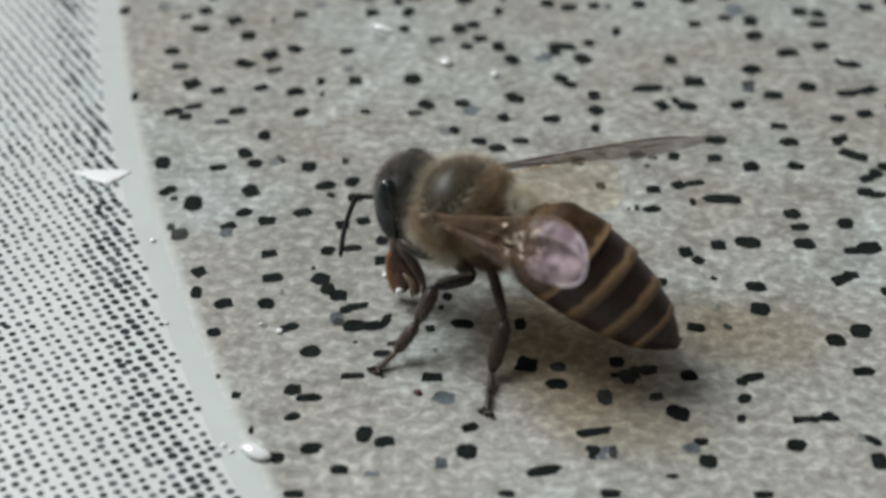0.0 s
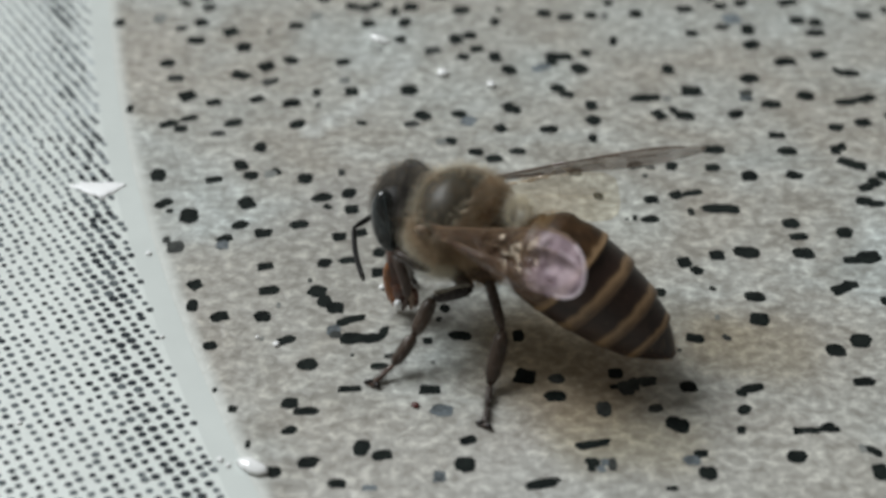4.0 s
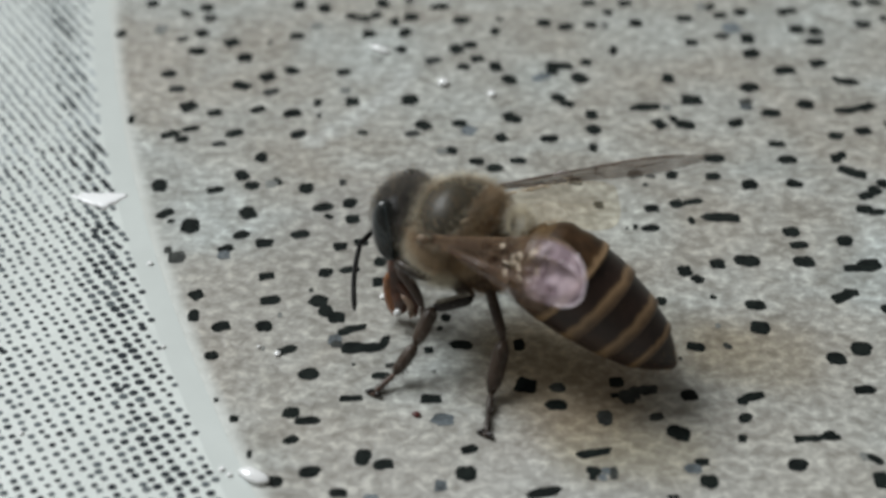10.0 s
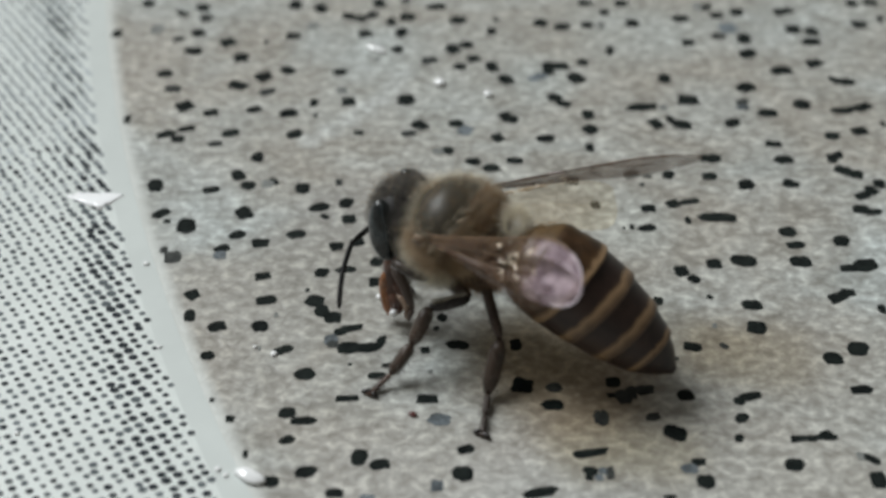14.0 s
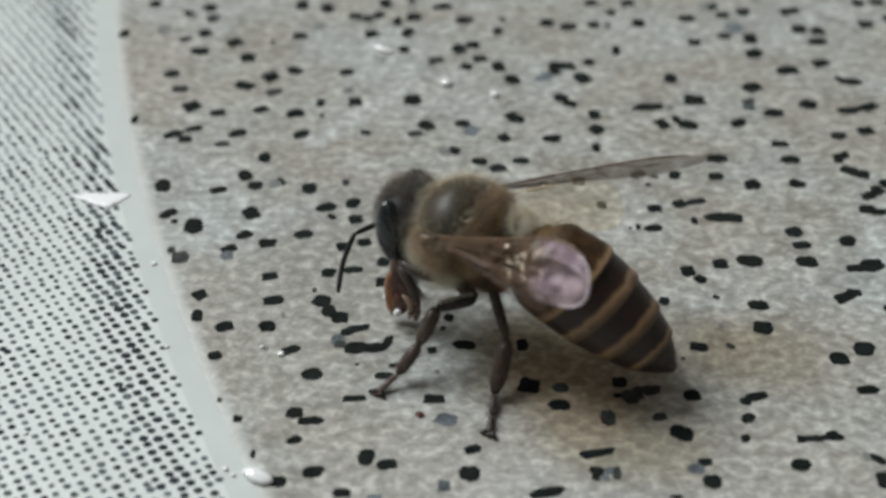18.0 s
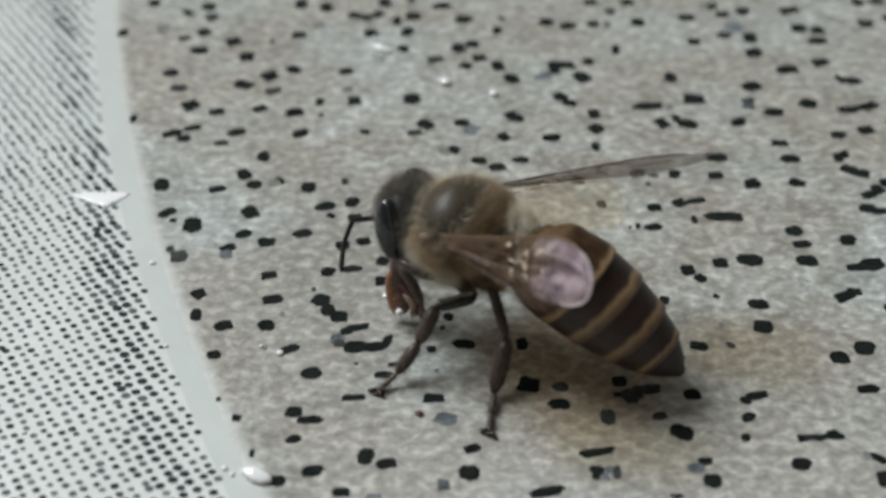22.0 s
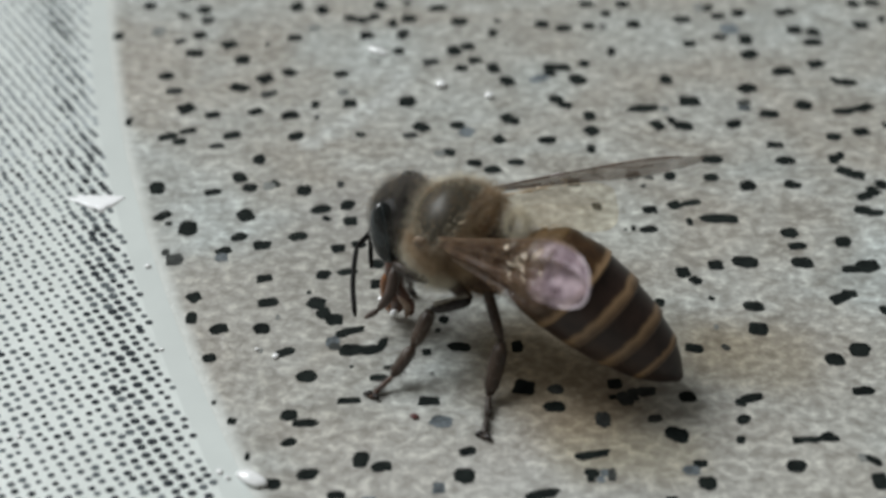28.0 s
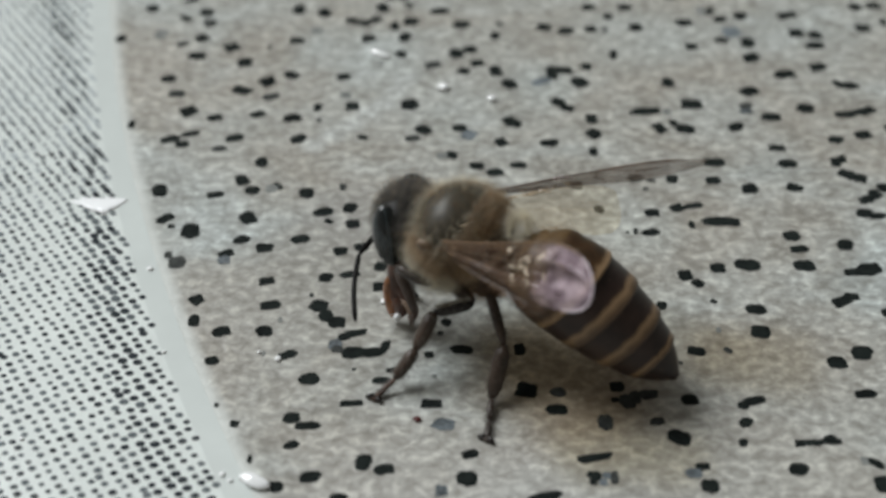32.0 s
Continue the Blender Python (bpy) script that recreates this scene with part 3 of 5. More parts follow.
fleck(12.32, 4.26, 0.35, 0.45, 0)
fleck(12.57, 4.43, 0.28, 0.45, 0)
fleck(12.57, 3.66, 0.66, 0.47, -41)
fleck(12.94, 3.47, 0.50, 0.41, -17)
fleck(12.89, 2.43, 0.53, 0.39, 15)
fleck(13.24, 2.70, 0.42, 0.43, 37)
fleck(13.54, 3.00, 0.38, 0.43, 0)
fleck(12.70, 1.79, 0.53, 0.41, -8)
fleck(13.06, 1.66, 0.56, 0.30, 0)
fleck(8.49, 4.26, 0.71, 0.41, 5)
fleck(8.34, 3.38, 0.50, 0.43, -5)
fleck(9.41, 2.97, 0.54, 0.55, 0)
fleck(10.75, 3.03, 0.38, 0.40, 0)
fleck(10.95, 2.97, 0.27, 0.28, 0)
fleck(8.37, 1.42, 1.23, 0.40, -2)
fleck(10.31, 0.75, 0.52, 0.45, 14)
fleck(14.35, 6.05, 0.16, 0.34, 0)
fleck(2.98, 2.94, 0.42, 0.24, 0)
fleck(4.04, 3.16, 0.50, 0.40, -16)
fleck(4.70, 2.00, 0.30, 0.41, 0)
fleck(5.93, 3.50, 0.54, 0.43, 12)
fleck(6.42, 3.38, 0.35, 0.18, 0, "f")
fleck(6.21, 2.97, 0.19, 0.18, 0, "f")
fleck(7.08, 3.44, 0.39, 0.43, 0)
fleck(6.30, 1.84, 0.49, 0.35, 0)
fleck(7.06, 2.05, 0.45, 0.41, 22)
fleck(7.58, 2.16, 0.61, 0.30, 15)
fleck(7.42, 1.27, 0.20, 0.37, 0)
fleck(6.16, 0.93, 0.59, 0.34, 9)
fleck(5.70, 0.98, 0.15, 0.25, 0)
fleck(5.46, 0.93, 0.11, 0.11, 0, "f")
fleck(-8.83, 5.51, 0.68, 0.40, 20)
fleck(-8.18, 5.81, 0.60, 0.30, 17)
fleck(-8.40, 5.25, 0.44, 0.36, 8)
fleck(-6.75, 5.57, 0.60, 0.36, 25)
fleck(-7.19, 5.01, 0.52, 0.26, 8, "f")
fleck(-4.69, 5.51, 0.56, 0.43, 20)
fleck(-5.76, 4.32, 0.43, 0.54, 0)
fleck(-6.29, 3.41, 0.46, 0.49, 24)
fleck(-5.92, 2.92, 0.46, 0.42, 0)
fleck(-5.14, 3.11, 0.23, 0.43, 45)
fleck(-5.34, 3.00, 0.38, 0.42, 0, "p")
fleck(-8.76, 2.92, 0.50, 0.64, 0)
fleck(-7.05, 2.70, 0.57, 0.30, 13)
fleck(-4.24, 2.78, 0.46, 0.51, 0)
fleck(-8.40, 1.60, 0.60, 0.38, 45)
fleck(-8.18, 1.24, 0.22, 0.20, 0)
fleck(-5.91, 1.60, 0.52, 0.64, 23)
fleck(-7.58, 1.03, 0.56, 0.63, 16)
fleck(-6.01, 0.63, 0.55, 0.39, 27)
fleck(-4.26, 0.65, 0.59, 0.39, 15)
fleck(-3.66, 1.89, 0.68, 0.41, 19)
fleck(-2.87, 2.08, 0.45, 0.47, 0)
fleck(-3.47, 1.45, 0.22, 0.32, 43)
fleck(-2.75, 1.34, 0.45, 0.43, 0)
fleck(-3.14, 3.08, 0.23, 0.36, 0, "f")
fleck(-3.06, 0.12, 0.44, 0.41, 12)
fleck(-2.45, 0.30, 0.44, 0.36, 8)
fleck(-3.42, -1.02, 0.43, 0.39, 0)
fleck(-2.71, -0.90, 0.61, 0.29, 12)
fleck(-1.85, -0.56, 0.40, 0.40, -7)
fleck(-1.83, -1.40, 0.43, 0.42, 4)
fleck(-3.78, -1.75, 0.14, 0.18, 0, "f")
fleck(-3.54, -2.19, 0.53, 0.45, 0)
fleck(-3.31, -2.60, 0.45, 0.50, 0)
fleck(-2.98, -2.85, 0.52, 0.42, 0)
fleck(0.05, -2.85, 0.28, 0.34, -27)
fleck(-0.12, -3.29, 0.17, 0.19, 0, "f")
fleck(0.48, -3.92, 0.65, 0.35, 0)
fleck(-0.42, -4.11, 0.27, 0.28, 0)
fleck(2.04, -3.92, 0.34, 0.43, 0)
fleck(-6.40, 0.00, 0.51, 0.36, 27)
fleck(-6.42, -0.27, 0.40, 0.33, 0, "b")
fleck(-5.31, 0.27, 0.55, 0.44, 8)
fleck(-7.81, -0.37, 0.54, 0.49, 8, "f")
fleck(-8.10, -0.05, 0.26, 0.27, 0, "f")
fleck(-5.10, -1.16, 0.46, 0.34, 12)
fleck(-7.03, -1.94, 0.42, 0.46, 36)
fleck(-7.00, -2.78, 0.35, 0.45, 0)
fleck(-4.93, -2.17, 0.63, 0.35, 7)
fleck(-6.16, -3.20, 0.55, 0.37, 14)
fleck(-4.98, -3.20, 0.48, 0.44, 0)
fleck(-6.31, -4.31, 0.37, 0.38, 21)
fleck(-4.29, -4.11, 0.58, 0.33, 17)
fleck(-4.59, -2.76, 0.12, 0.20, 0, "p")
fleck(-4.93, -4.05, 0.10, 0.19, 0, "p")
fleck(-3.62, -5.00, 0.60, 0.45, 7)
fleck(-6.00, -5.93, 0.13, 0.18, 0, "f")
fleck(-5.46, -6.58, 0.26, 0.26, 0)
fleck(-3.99, -6.38, 0.45, 0.35, 7)
fleck(-3.57, -6.65, 0.71, 0.30, 0)
fleck(-3.92, -7.30, 0.45, 0.29, 20)
fleck(-4.94, -7.77, 0.13, 0.25, 0)
fleck(-4.23, -8.66, 0.43, 0.35, 0)
fleck(-3.38, -8.35, 0.56, 0.36, 6)
fleck(-1.71, -5.06, 0.50, 0.25, 4)
fleck(-1.40, -4.68, 0.40, 0.18, 0)
fleck(-2.45, -5.87, 0.62, 0.24, 5)
fleck(-0.34, -5.89, 0.56, 0.35, 0)
fleck(-0.03, -6.61, 0.58, 0.38, 0, "b")
fleck(-2.06, -7.88, 0.44, 0.53, 0)
fleck(-1.51, -8.10, 0.56, 0.32, 6)
fleck(0.63, -7.62, 0.47, 0.27, 13)
fleck(0.55, -8.41, 0.53, 0.48, 0)
fleck(-0.08, -8.78, 0.31, 0.39, 0, "b")
fleck(-2.60, -9.01, 0.49, 0.27, 0)
fleck(-1.80, -9.14, 0.37, 0.19, 0, "b")
fleck(-0.27, -4.91, 0.13, 0.16, 0, "p")
fleck(2.18, -5.41, 0.56, 0.58, -14)
fleck(3.01, -5.49, 0.46, 0.36, 0, "f")
fleck(2.95, -6.11, 0.59, 0.39, 0)
fleck(4.57, -5.30, 0.43, 0.36, 0)
fleck(4.49, -5.77, 0.23, 0.18, 0)
# three greyer flecks in the bee's shade, their tone put into faded ink
fleck(4.82, -5.83, 0.43, 0.53, 13, "f")
fleck(5.04, -5.69, 0.30, 0.49, 0, "f")
fleck(5.39, -5.57, 0.53, 0.38, 7, "f")
fleck(4.17, -6.56, 0.40, 0.52, 0, "f")
fleck(6.45, -5.77, 0.49, 0.36, 7)
fleck(5.52, -6.52, 0.39, 0.26, 13, "f")
fleck(6.04, -7.06, 0.61, 0.55, -20)
fleck(3.78, -7.73, 0.95, 0.29, 13)
fleck(3.75, -8.32, 0.41, 0.28, -19)
fleck(3.71, -8.52, 0.22, 0.24, 0)
fleck(3.95, -8.53, 0.22, 0.20, 0, "b")
fleck(4.08, -8.32, 0.25, 0.24, 0, "b")
fleck(4.24, -8.39, 0.22, 0.40, 0, "f")
fleck(6.50, -8.03, 0.38, 0.28, 6)
fleck(6.26, -8.25, 0.44, 0.32, 0, "b")
fleck(6.60, -8.66, 0.46, 0.44, 0)
fleck(2.46, -9.00, 0.92, 0.31, 15)
fleck(5.65, -9.14, 0.31, 0.15, 0)
fleck(6.39, -4.43, 0.13, 0.12, 0, "f")
fleck(8.13, -5.81, 0.66, 0.27, 15)
fleck(7.84, -5.97, 0.29, 0.31, 0)
fleck(7.82, -6.56, 0.32, 0.43, -59)
fleck(7.64, -7.25, 0.25, 0.27, 0)
fleck(9.09, -7.27, 0.27, 0.27, 0)
fleck(9.29, -7.25, 0.29, 0.19, 0)
fleck(9.51, -7.25, 0.27, 0.25, 0)
fleck(9.70, -7.21, 0.25, 0.21, 0)
fleck(9.90, -7.17, 0.35, 0.36, 0)
fleck(10.05, -7.21, 0.25, 0.19, 0)
fleck(8.90, -8.12, 0.53, 0.41, 0)
fleck(11.12, -5.57, 0.63, 0.34, 0)
fleck(10.60, -4.43, 0.57, 0.43, 0)
fleck(11.36, -4.07, 0.61, 0.53, 0)
fleck(10.90, -7.95, 0.47, 0.25, -35)
fleck(10.67, -7.84, 0.31, 0.29, 0, "p")
fleck(10.90, -8.61, 0.46, 0.52, 0)
fleck(10.42, 0.17, 0.59, 0.31, 6)
fleck(10.46, -0.54, 0.61, 0.54, 0)
fleck(8.80, -0.52, 0.76, 0.49, -4)
fleck(7.93, -0.66, 0.47, 0.46, 0)
fleck(11.82, 0.35, 0.51, 0.48, 0)
fleck(11.78, -0.83, 0.54, 0.35, 0)
fleck(12.29, -0.71, 0.76, 0.49, 16)
fleck(11.24, -2.03, 0.60, 0.41, 31)
fleck(11.56, -1.85, 0.42, 0.34, 0)
fleck(12.37, -2.53, 0.24, 0.36, 0)
fleck(8.76, -2.35, 0.56, 0.46, 0)
fleck(8.72, -3.25, 0.58, 0.49, -15)
fleck(7.61, -2.03, 0.21, 0.18, -29)
fleck(6.12, -2.20, 0.30, 0.34, -20)
fleck(7.58, -3.18, 0.15, 0.20, 0, "p")
fleck(7.73, -3.96, 0.27, 0.19, -42, "f")
fleck(6.85, -3.99, 0.54, 0.33, -14)
fleck(6.94, -0.95, 0.43, 0.48, 0)
fleck(7.26, -1.28, 0.39, 0.37, -50)
fleck(-3.69, -9.79, 0.54, 0.26, 0)
fleck(4.07, -9.69, 0.51, 0.30, 0)
fleck(7.82, -9.69, 0.51, 0.27, 0)
fleck(1.53, -9.72, 0.45, 0.23, 0)
fleck(-2.46, -3.27, 0.64, 0.30, 14)
fleck(-2.79, -3.43, 0.34, 0.27, 20)
fleck(-3.01, -3.71, 0.40, 0.42, 0, "b")
fleck(-2.94, -3.90, 0.36, 0.24, 0, "f")
fleck(-2.52, -4.03, 0.62, 0.46, -4)
fleck(-2.04, -4.03, 0.72, 0.36, 4)
fleck(-1.65, -3.82, 0.26, 0.60, -18)
fleck(-2.44, -4.65, 0.12, 0.13, 0, "f")


def far_flecks():
    """The same flecks all over the rest of the round mat, joined."""
    rng = random.Random(77)
    verts, faces = [], []
    for _ in range(9500):
        r, a = (R_MAT - 0.8) * math.sqrt(rng.random()), rng.uniform(0, 2 * math.pi)
        x, y = CX + r * math.cos(a), CY + r * math.sin(a)
        if -10.1 < y < 13.7 and abs(x) < 13.1 + 0.227 * y + 0.25:
            continue
        w, d, turn, i = rng.uniform(0.28, 0.62) / 2, rng.uniform(0.25, 0.45) / 2, rng.uniform(-0.5, 0.5), len(verts)
        for k in range(8):
            t = 2 * math.pi * (k + 0.5) / 8
            px, py = w * 1.15 * max(-0.85, min(0.85, math.cos(t))), d * 1.15 * max(-0.85, min(0.85, math.sin(t)))
            verts.append(((x + px * math.cos(turn) - py * math.sin(turn)) * MM, (y + px * math.sin(turn) + py * math.cos(turn)) * MM, 0.01 * MM))
        faces.append(tuple(range(i, i + 8)))
    me = bpy.data.meshes.new("scattered_flecks")
    me.from_pydata(verts, [], faces)
    me.materials.append(M_INK)
    ob = new("scattered_flecks", me)
    ob.parent = ground
    tagged(ob, "black ink flecks scattered over the mat", kind="stuff")


far_flecks()


# ---- small things lying on the mat ----
def crumb(x, y, half, turn, mat, label, z=0.0):
    ob = part("crumb", ball((0, 0, half[2] * 0.8), half, 12, 8, rough=0.35), mat)
    ob.matrix_basis = pose(x * MM, y * MM, z * MM, 0, 0, turn)
    return tagged(ob, label, "crumb", "crumbs on the mat")


crumb(-4.75, -8.53, (0.450, 0.203, 0.101), -28, M_GRAIN, "white oval grain lying on the rim of the mat")
crumb(-5.58, -8.28, (0.079, 0.080, 0.040), 0, M_GRAIN, "tiny white crumb on the pale surface")
crumb(-0.02, 8.28, (0.202, 0.178, 0.089), 0, M_GRAIN, "small round white crumb among the flecks")
crumb(1.58, 7.64, (0.158, 0.153, 0.076), 0, M_GRAIN, "small round white crumb among the flecks")
crumb(-2.23, 10.29, (0.46, 0.13, 0.067), -32, M_GRAIN, "thin white flake among the flecks")
crumb(-8.52, -0.66, (0.092, 0.082, 0.041), 0, M_GRAIN, "tiny white crumb on the pale surface")
crumb(-4.52, -4.28, (0.094, 0.096, 0.048), 0, M_GRAIN, "tiny white crumb beside a fleck")
crumb(-1.73, -2.05, (0.089, 0.100, 0.050), 0, M_GRAIN, "tiny white crumb on the pale surface")
crumb(-0.72, -6.46, (0.123, 0.092, 0.046), -26, M_RED, "tiny dark red crumb")
crumb(-5.05, -4.01, (0.060, 0.055, 0.035), 0, M_GRAIN, "tiny white crumb on the pale surface")
crumb(-5.36, -8.47, (0.070, 0.060, 0.035), 15, M_GRAIN, "tiny white crumb beside the oval grain", 0.005)
crumb(-7.65, -4.01, (0.075, 0.050, 0.030), 40, M_GRAIN, "tiny white crumb on the pale rim", 0.005)
crumb(-10.86, -7.10, (0.075, 0.065, 0.035), 0, M_GRAIN, "tiny white crumb on the woven cloth", 0.002)


def film_scrap(x, y, turn):
    """A thin irregular scrap of clear film, slightly domed, its glare put into a white colour."""
    bm = bmesh.new()
    rng, n, rows = random.Random(8), 14, []
    for i in range(n + 1):
        u = i / n
        up, down = 0.16 * math.sin(math.pi * u) ** 0.6, (0.62 * u / 0.62 if u < 0.62 else 0.62 * (1 - u) / 0.38) * 1.1
        up, down = up * rng.uniform(0.7, 1.3) + 0.012, down * rng.uniform(0.8, 1.15) + 0.012
        rows.append([bm.verts.new((1.75 * (u - 0.5), up - (up + down) * v, 0.012 + 0.012 * math.sin(math.pi * v) * math.sin(math.pi * u))) for v in (0, 0.33, 0.66, 1)])
    for p, q in zip(rows, rows[1:]):
        for j in range(3):
            bm.faces.new((p[j], p[j + 1], q[j + 1], q[j]))
    bmesh.ops.recalc_face_normals(bm, faces=bm.faces)
    if sum(f.normal.z for f in bm.faces) < 0:
        bmesh.ops.reverse_faces(bm, faces=bm.faces)
    bmesh.ops.solidify(bm, geom=bm.faces[:], thickness=0.008)
    ob = part("film_scrap", bm, M_FILM)
    ob.matrix_basis = pose(x * MM, y * MM, 0.01 * MM, 0, 0, turn)
    return tagged(ob, "thin shiny scrap of film on the cloth's edge, its glare painted white", "scrap")


film_scrap(-10.55, 2.42, 2)

# ---- the bee ----
BEE_TURN = 153
bee = new("honey_bee")
bee.matrix_basis = pose(1.52 * MM, -3.326 * MM, 0, 0, 0, BEE_TURN)
tagged(bee, "brown honey bee with striped abdomen standing on the mat", "bee")

def bare(d):
    """Positive on the bald back plate, with a ragged edge."""
    return 0.60 - math.hypot((d.x - 0.14) / 1.05, max(0.0, abs(d.y - 0.02) - 0.33)) + 0.22 * noise.noise(d * 9) + min(0.0, d.z - 0.25) * 3


THORAX, THORAX_HALF, THORAX_TURN = (1.31, 0, 3.24), (1.15, 1.44, 1.29), (0, -4, 0)
thorax = part("thorax", ball(THORAX, THORAX_HALF, 36, 24, THORAX_TURN, rough=0.03), M_THORAX, bee, "dark brown shell under golden fur")
fur(hairs(over_ball((0.40, 0, 3.96), (0.36, 0.74, 0.32), 900, 31), 0.30, 0.004, 0.5, seed=32), M_FUR, thorax, "golden fur on the rear plate")
fur(hairs(over_ball(THORAX, THORAX_HALF, 9000, 37, lambda d: -0.5 < d.z < 0.1 and d.x > -0.15, THORAX_TURN), 0.24, 0.004, 0.6, seed=38), M_FUR_OLIVE, thorax, "olive brown fur on the flanks")
fur(hairs(over_ball(THORAX, THORAX_HALF, 4600, 61, lambda d: d.z > -0.2 and bare(d) < -0.03, THORAX_TURN), 0.48, 0.0026, 0.45, seed=62), M_FUR_OLIVE, thorax, "long fine hairs standing off the thorax")
fur(hairs(over_ball(THORAX, THORAX_HALF, 5500, 39, lambda d: d.z > 0.1, THORAX_TURN), 0.13, 0.0024, 0.6, seed=40), M_FUR, thorax, "fine down on the back plate")
fur(hairs(over_ball(THORAX, THORAX_HALF, 6000, 35, lambda d: d.x < -0.4 and d.z > -0.2, THORAX_TURN), 0.30, 0.0035, 0.5, seed=36), M_FUR_BROWN, thorax, "long golden fur behind the wings")
fur(hairs(over_ball(THORAX, THORAX_HALF, 2600, 33, lambda d: d.z > 0.0 and d.x < -0.5, THORAX_TURN), 0.42, 0.0045, 0.5, seed=34), M_FUR_AMBER, thorax, "long amber hairs")
fur(hairs(over_ball(THORAX, THORAX_HALF, 3200, 75, lambda d: d.x < -0.55 and d.z > -0.35, THORAX_TURN), 0.52, 0.0028, 0.5, seed=76), M_FUR_OLIVE, thorax, "tan hairs on the rear")
fur(hairs(over_ball(THORAX, THORAX_HALF, 700, 71, lambda d: d.x < -0.75 and d.z > 0.2, THORAX_TURN), 0.55, 0.003, 0.4, seed=72), M_FUR_PALE, thorax, "long pale hairs")
fur(hairs(over_ball(THORAX, THORAX_HALF, 800, 65, lambda d: d.z > 0.25 and bare(d) < 0.12, THORAX_TURN), 0.44, 0.0026, 0.4, seed=66), M_FUR_CREAM, thorax, "pale fuzz standing off the back")
part("scutellum", ball((0.40, 0, 3.96), (0.36, 0.74, 0.32), 24, 14, (0, -25, 0)), M_SCUTELLUM, thorax, "brown plate at the rear of the thorax")
fur(hairs(over_ball((-0.34, -0.2, 3.90), (0.22, 0.36, 0.28), 1100, 77), 0.38, 0.0038, 0.4, seed=78), M_FUR_CREAM, thorax, "cream tuft at the waist")
part("sternum", ball((0.22, 0.35, 2.36), (0.62, 0.62, 0.46), 24, 16, rough=0.05), M_BROWN, thorax, "dark brown underside between the legs")
fur(hairs(over_ball((0.22, 0.35, 2.36), (0.62, 0.62, 0.46), 2600, 85), 0.20, 0.004, 0.5, seed=86), M_FUR_BROWN, thorax, "brown fur between the legs")
part("rear_wall", ball((0.12, 0.1, 3.35), (0.34, 0.85, 0.60), 20, 14), M_BROWN, thorax, "dark brown rear wall of the thorax")


def suture(s):
    """A ridge on the side of the back plate, its glint put into a pale colour."""
    m = pose(*THORAX, *THORAX_TURN)
    pts = []
    for k in range(9):
        d = Vector((-0.33, 0.55 * s, 0.76)).lerp(Vector((-0.55, 0.29 * s, 0.79)), k / 8).normalized()
        pts.append(m @ Vector([d[i] * THORAX_HALF[i] * 1.015 for i in range(3)]))
    return tube(pts, [0.008] + [0.022] * 7 + [0.008], 8)


fur(hairs(over_ball(THORAX, THORAX_HALF, 1700, 45, lambda d: d.z > 0.3 and (d.y < -0.1 or bare(d) < 0.15), THORAX_TURN), 0.36, 0.0022, 0.35, seed=46), M_FUR_CREAM, thorax, "sparse long pale hairs on the back plate")
part("suture", suture(1), M_SUTURE, thorax, "ridge with its glint painted pale")
for s in (1, -1):
    part("tegula", ball((1.60, s * 1.36, 3.72), (0.24, 0.12, 0.17), 14, 10), M_SUTURE_DARK, thorax, "small brown wing cover")
fur(hairs(over_ball(THORAX, THORAX_HALF, 22000, 3, lambda d: bare(d) < 0.0 and d.z > -0.3 and not (d.x > 0.72 and d.z > 0.1), THORAX_TURN), 0.20, 0.0036, 0.7, seed=4), M_FUR_BROWN, thorax, "golden brown fur")
fur(hairs(over_ball(THORAX, THORAX_HALF, 2500, 81, lambda d: d.z < -0.2 and d.x < -0.1, THORAX_TURN), 0.22, 0.005, 0.5, seed=82), M_FUR_BROWN, thorax, "brown fur behind the legs")
fur(hairs(over_ball(THORAX, THORAX_HALF, 13000, 6, lambda d: d.z < -0.20 + 0.3 * max(0.0, d.x) and d.x > -0.4, THORAX_TURN), 0.46, 0.0035, 0.45, seed=7), M_FUR_CREAM, thorax, "pale grey fur on the underside")

HEAD, HEAD_HALF, HEAD_TURN = (2.80, 0.05, 3.07), (0.78, 1.15, 1.0), (0, 10, 4)
head = part("head", ball(HEAD, HEAD_HALF, 32, 22, HEAD_TURN, rough=0.03), M_HEAD, bee, "blackish head with short grey fur")
for s in (1, -1):
    part("compound_eye", ball((HEAD[0] + 0.12, HEAD[1] + s * 0.86, HEAD[2] + 0.12), (0.40, 0.40, 0.88), 28, 20, (s * 12, 14, 0)), M_EYE, head, "glossy black compound eye")
    eye_at = (HEAD[0] + 0.12, HEAD[1] + s * 0.86, HEAD[2] + 0.12)
    turned = pose(*eye_at, s * 12, 14, 0)
    # ridge added for the highlight along the eye's hind edge, tinted teal grey
    arc = [turned @ Vector((0.40 * 1.03 * -math.cos(k) * 0.62, s * 0.40 * 0.80 * math.cos(k), 0.88 * 1.03 * math.sin(k))) for k in (-1.1 + 2.2 * i / 14 for i in range(15))]
    part("orbit", tube(arc, [0.010] + [0.020] * 13 + [0.010], 8), M_ORBIT, head, "smooth grey ridge added for the highlight behind the eye")
    fur(hairs(over_ball(eye_at, (0.40, 0.40, 0.88), 500, 91 + s, lambda d: d.y * s > -0.2, (s * 12, 14, 0)), 0.11, 0.0022, 0.3, seed=93 + s), M_FUR_GREY, head, "sparse fine hairs on the eye")
part("clypeus", ball((3.25, 0.05, 2.55), (0.30, 0.55, 0.50), 16, 12, (0, 25, 0)), M_HEAD, head)
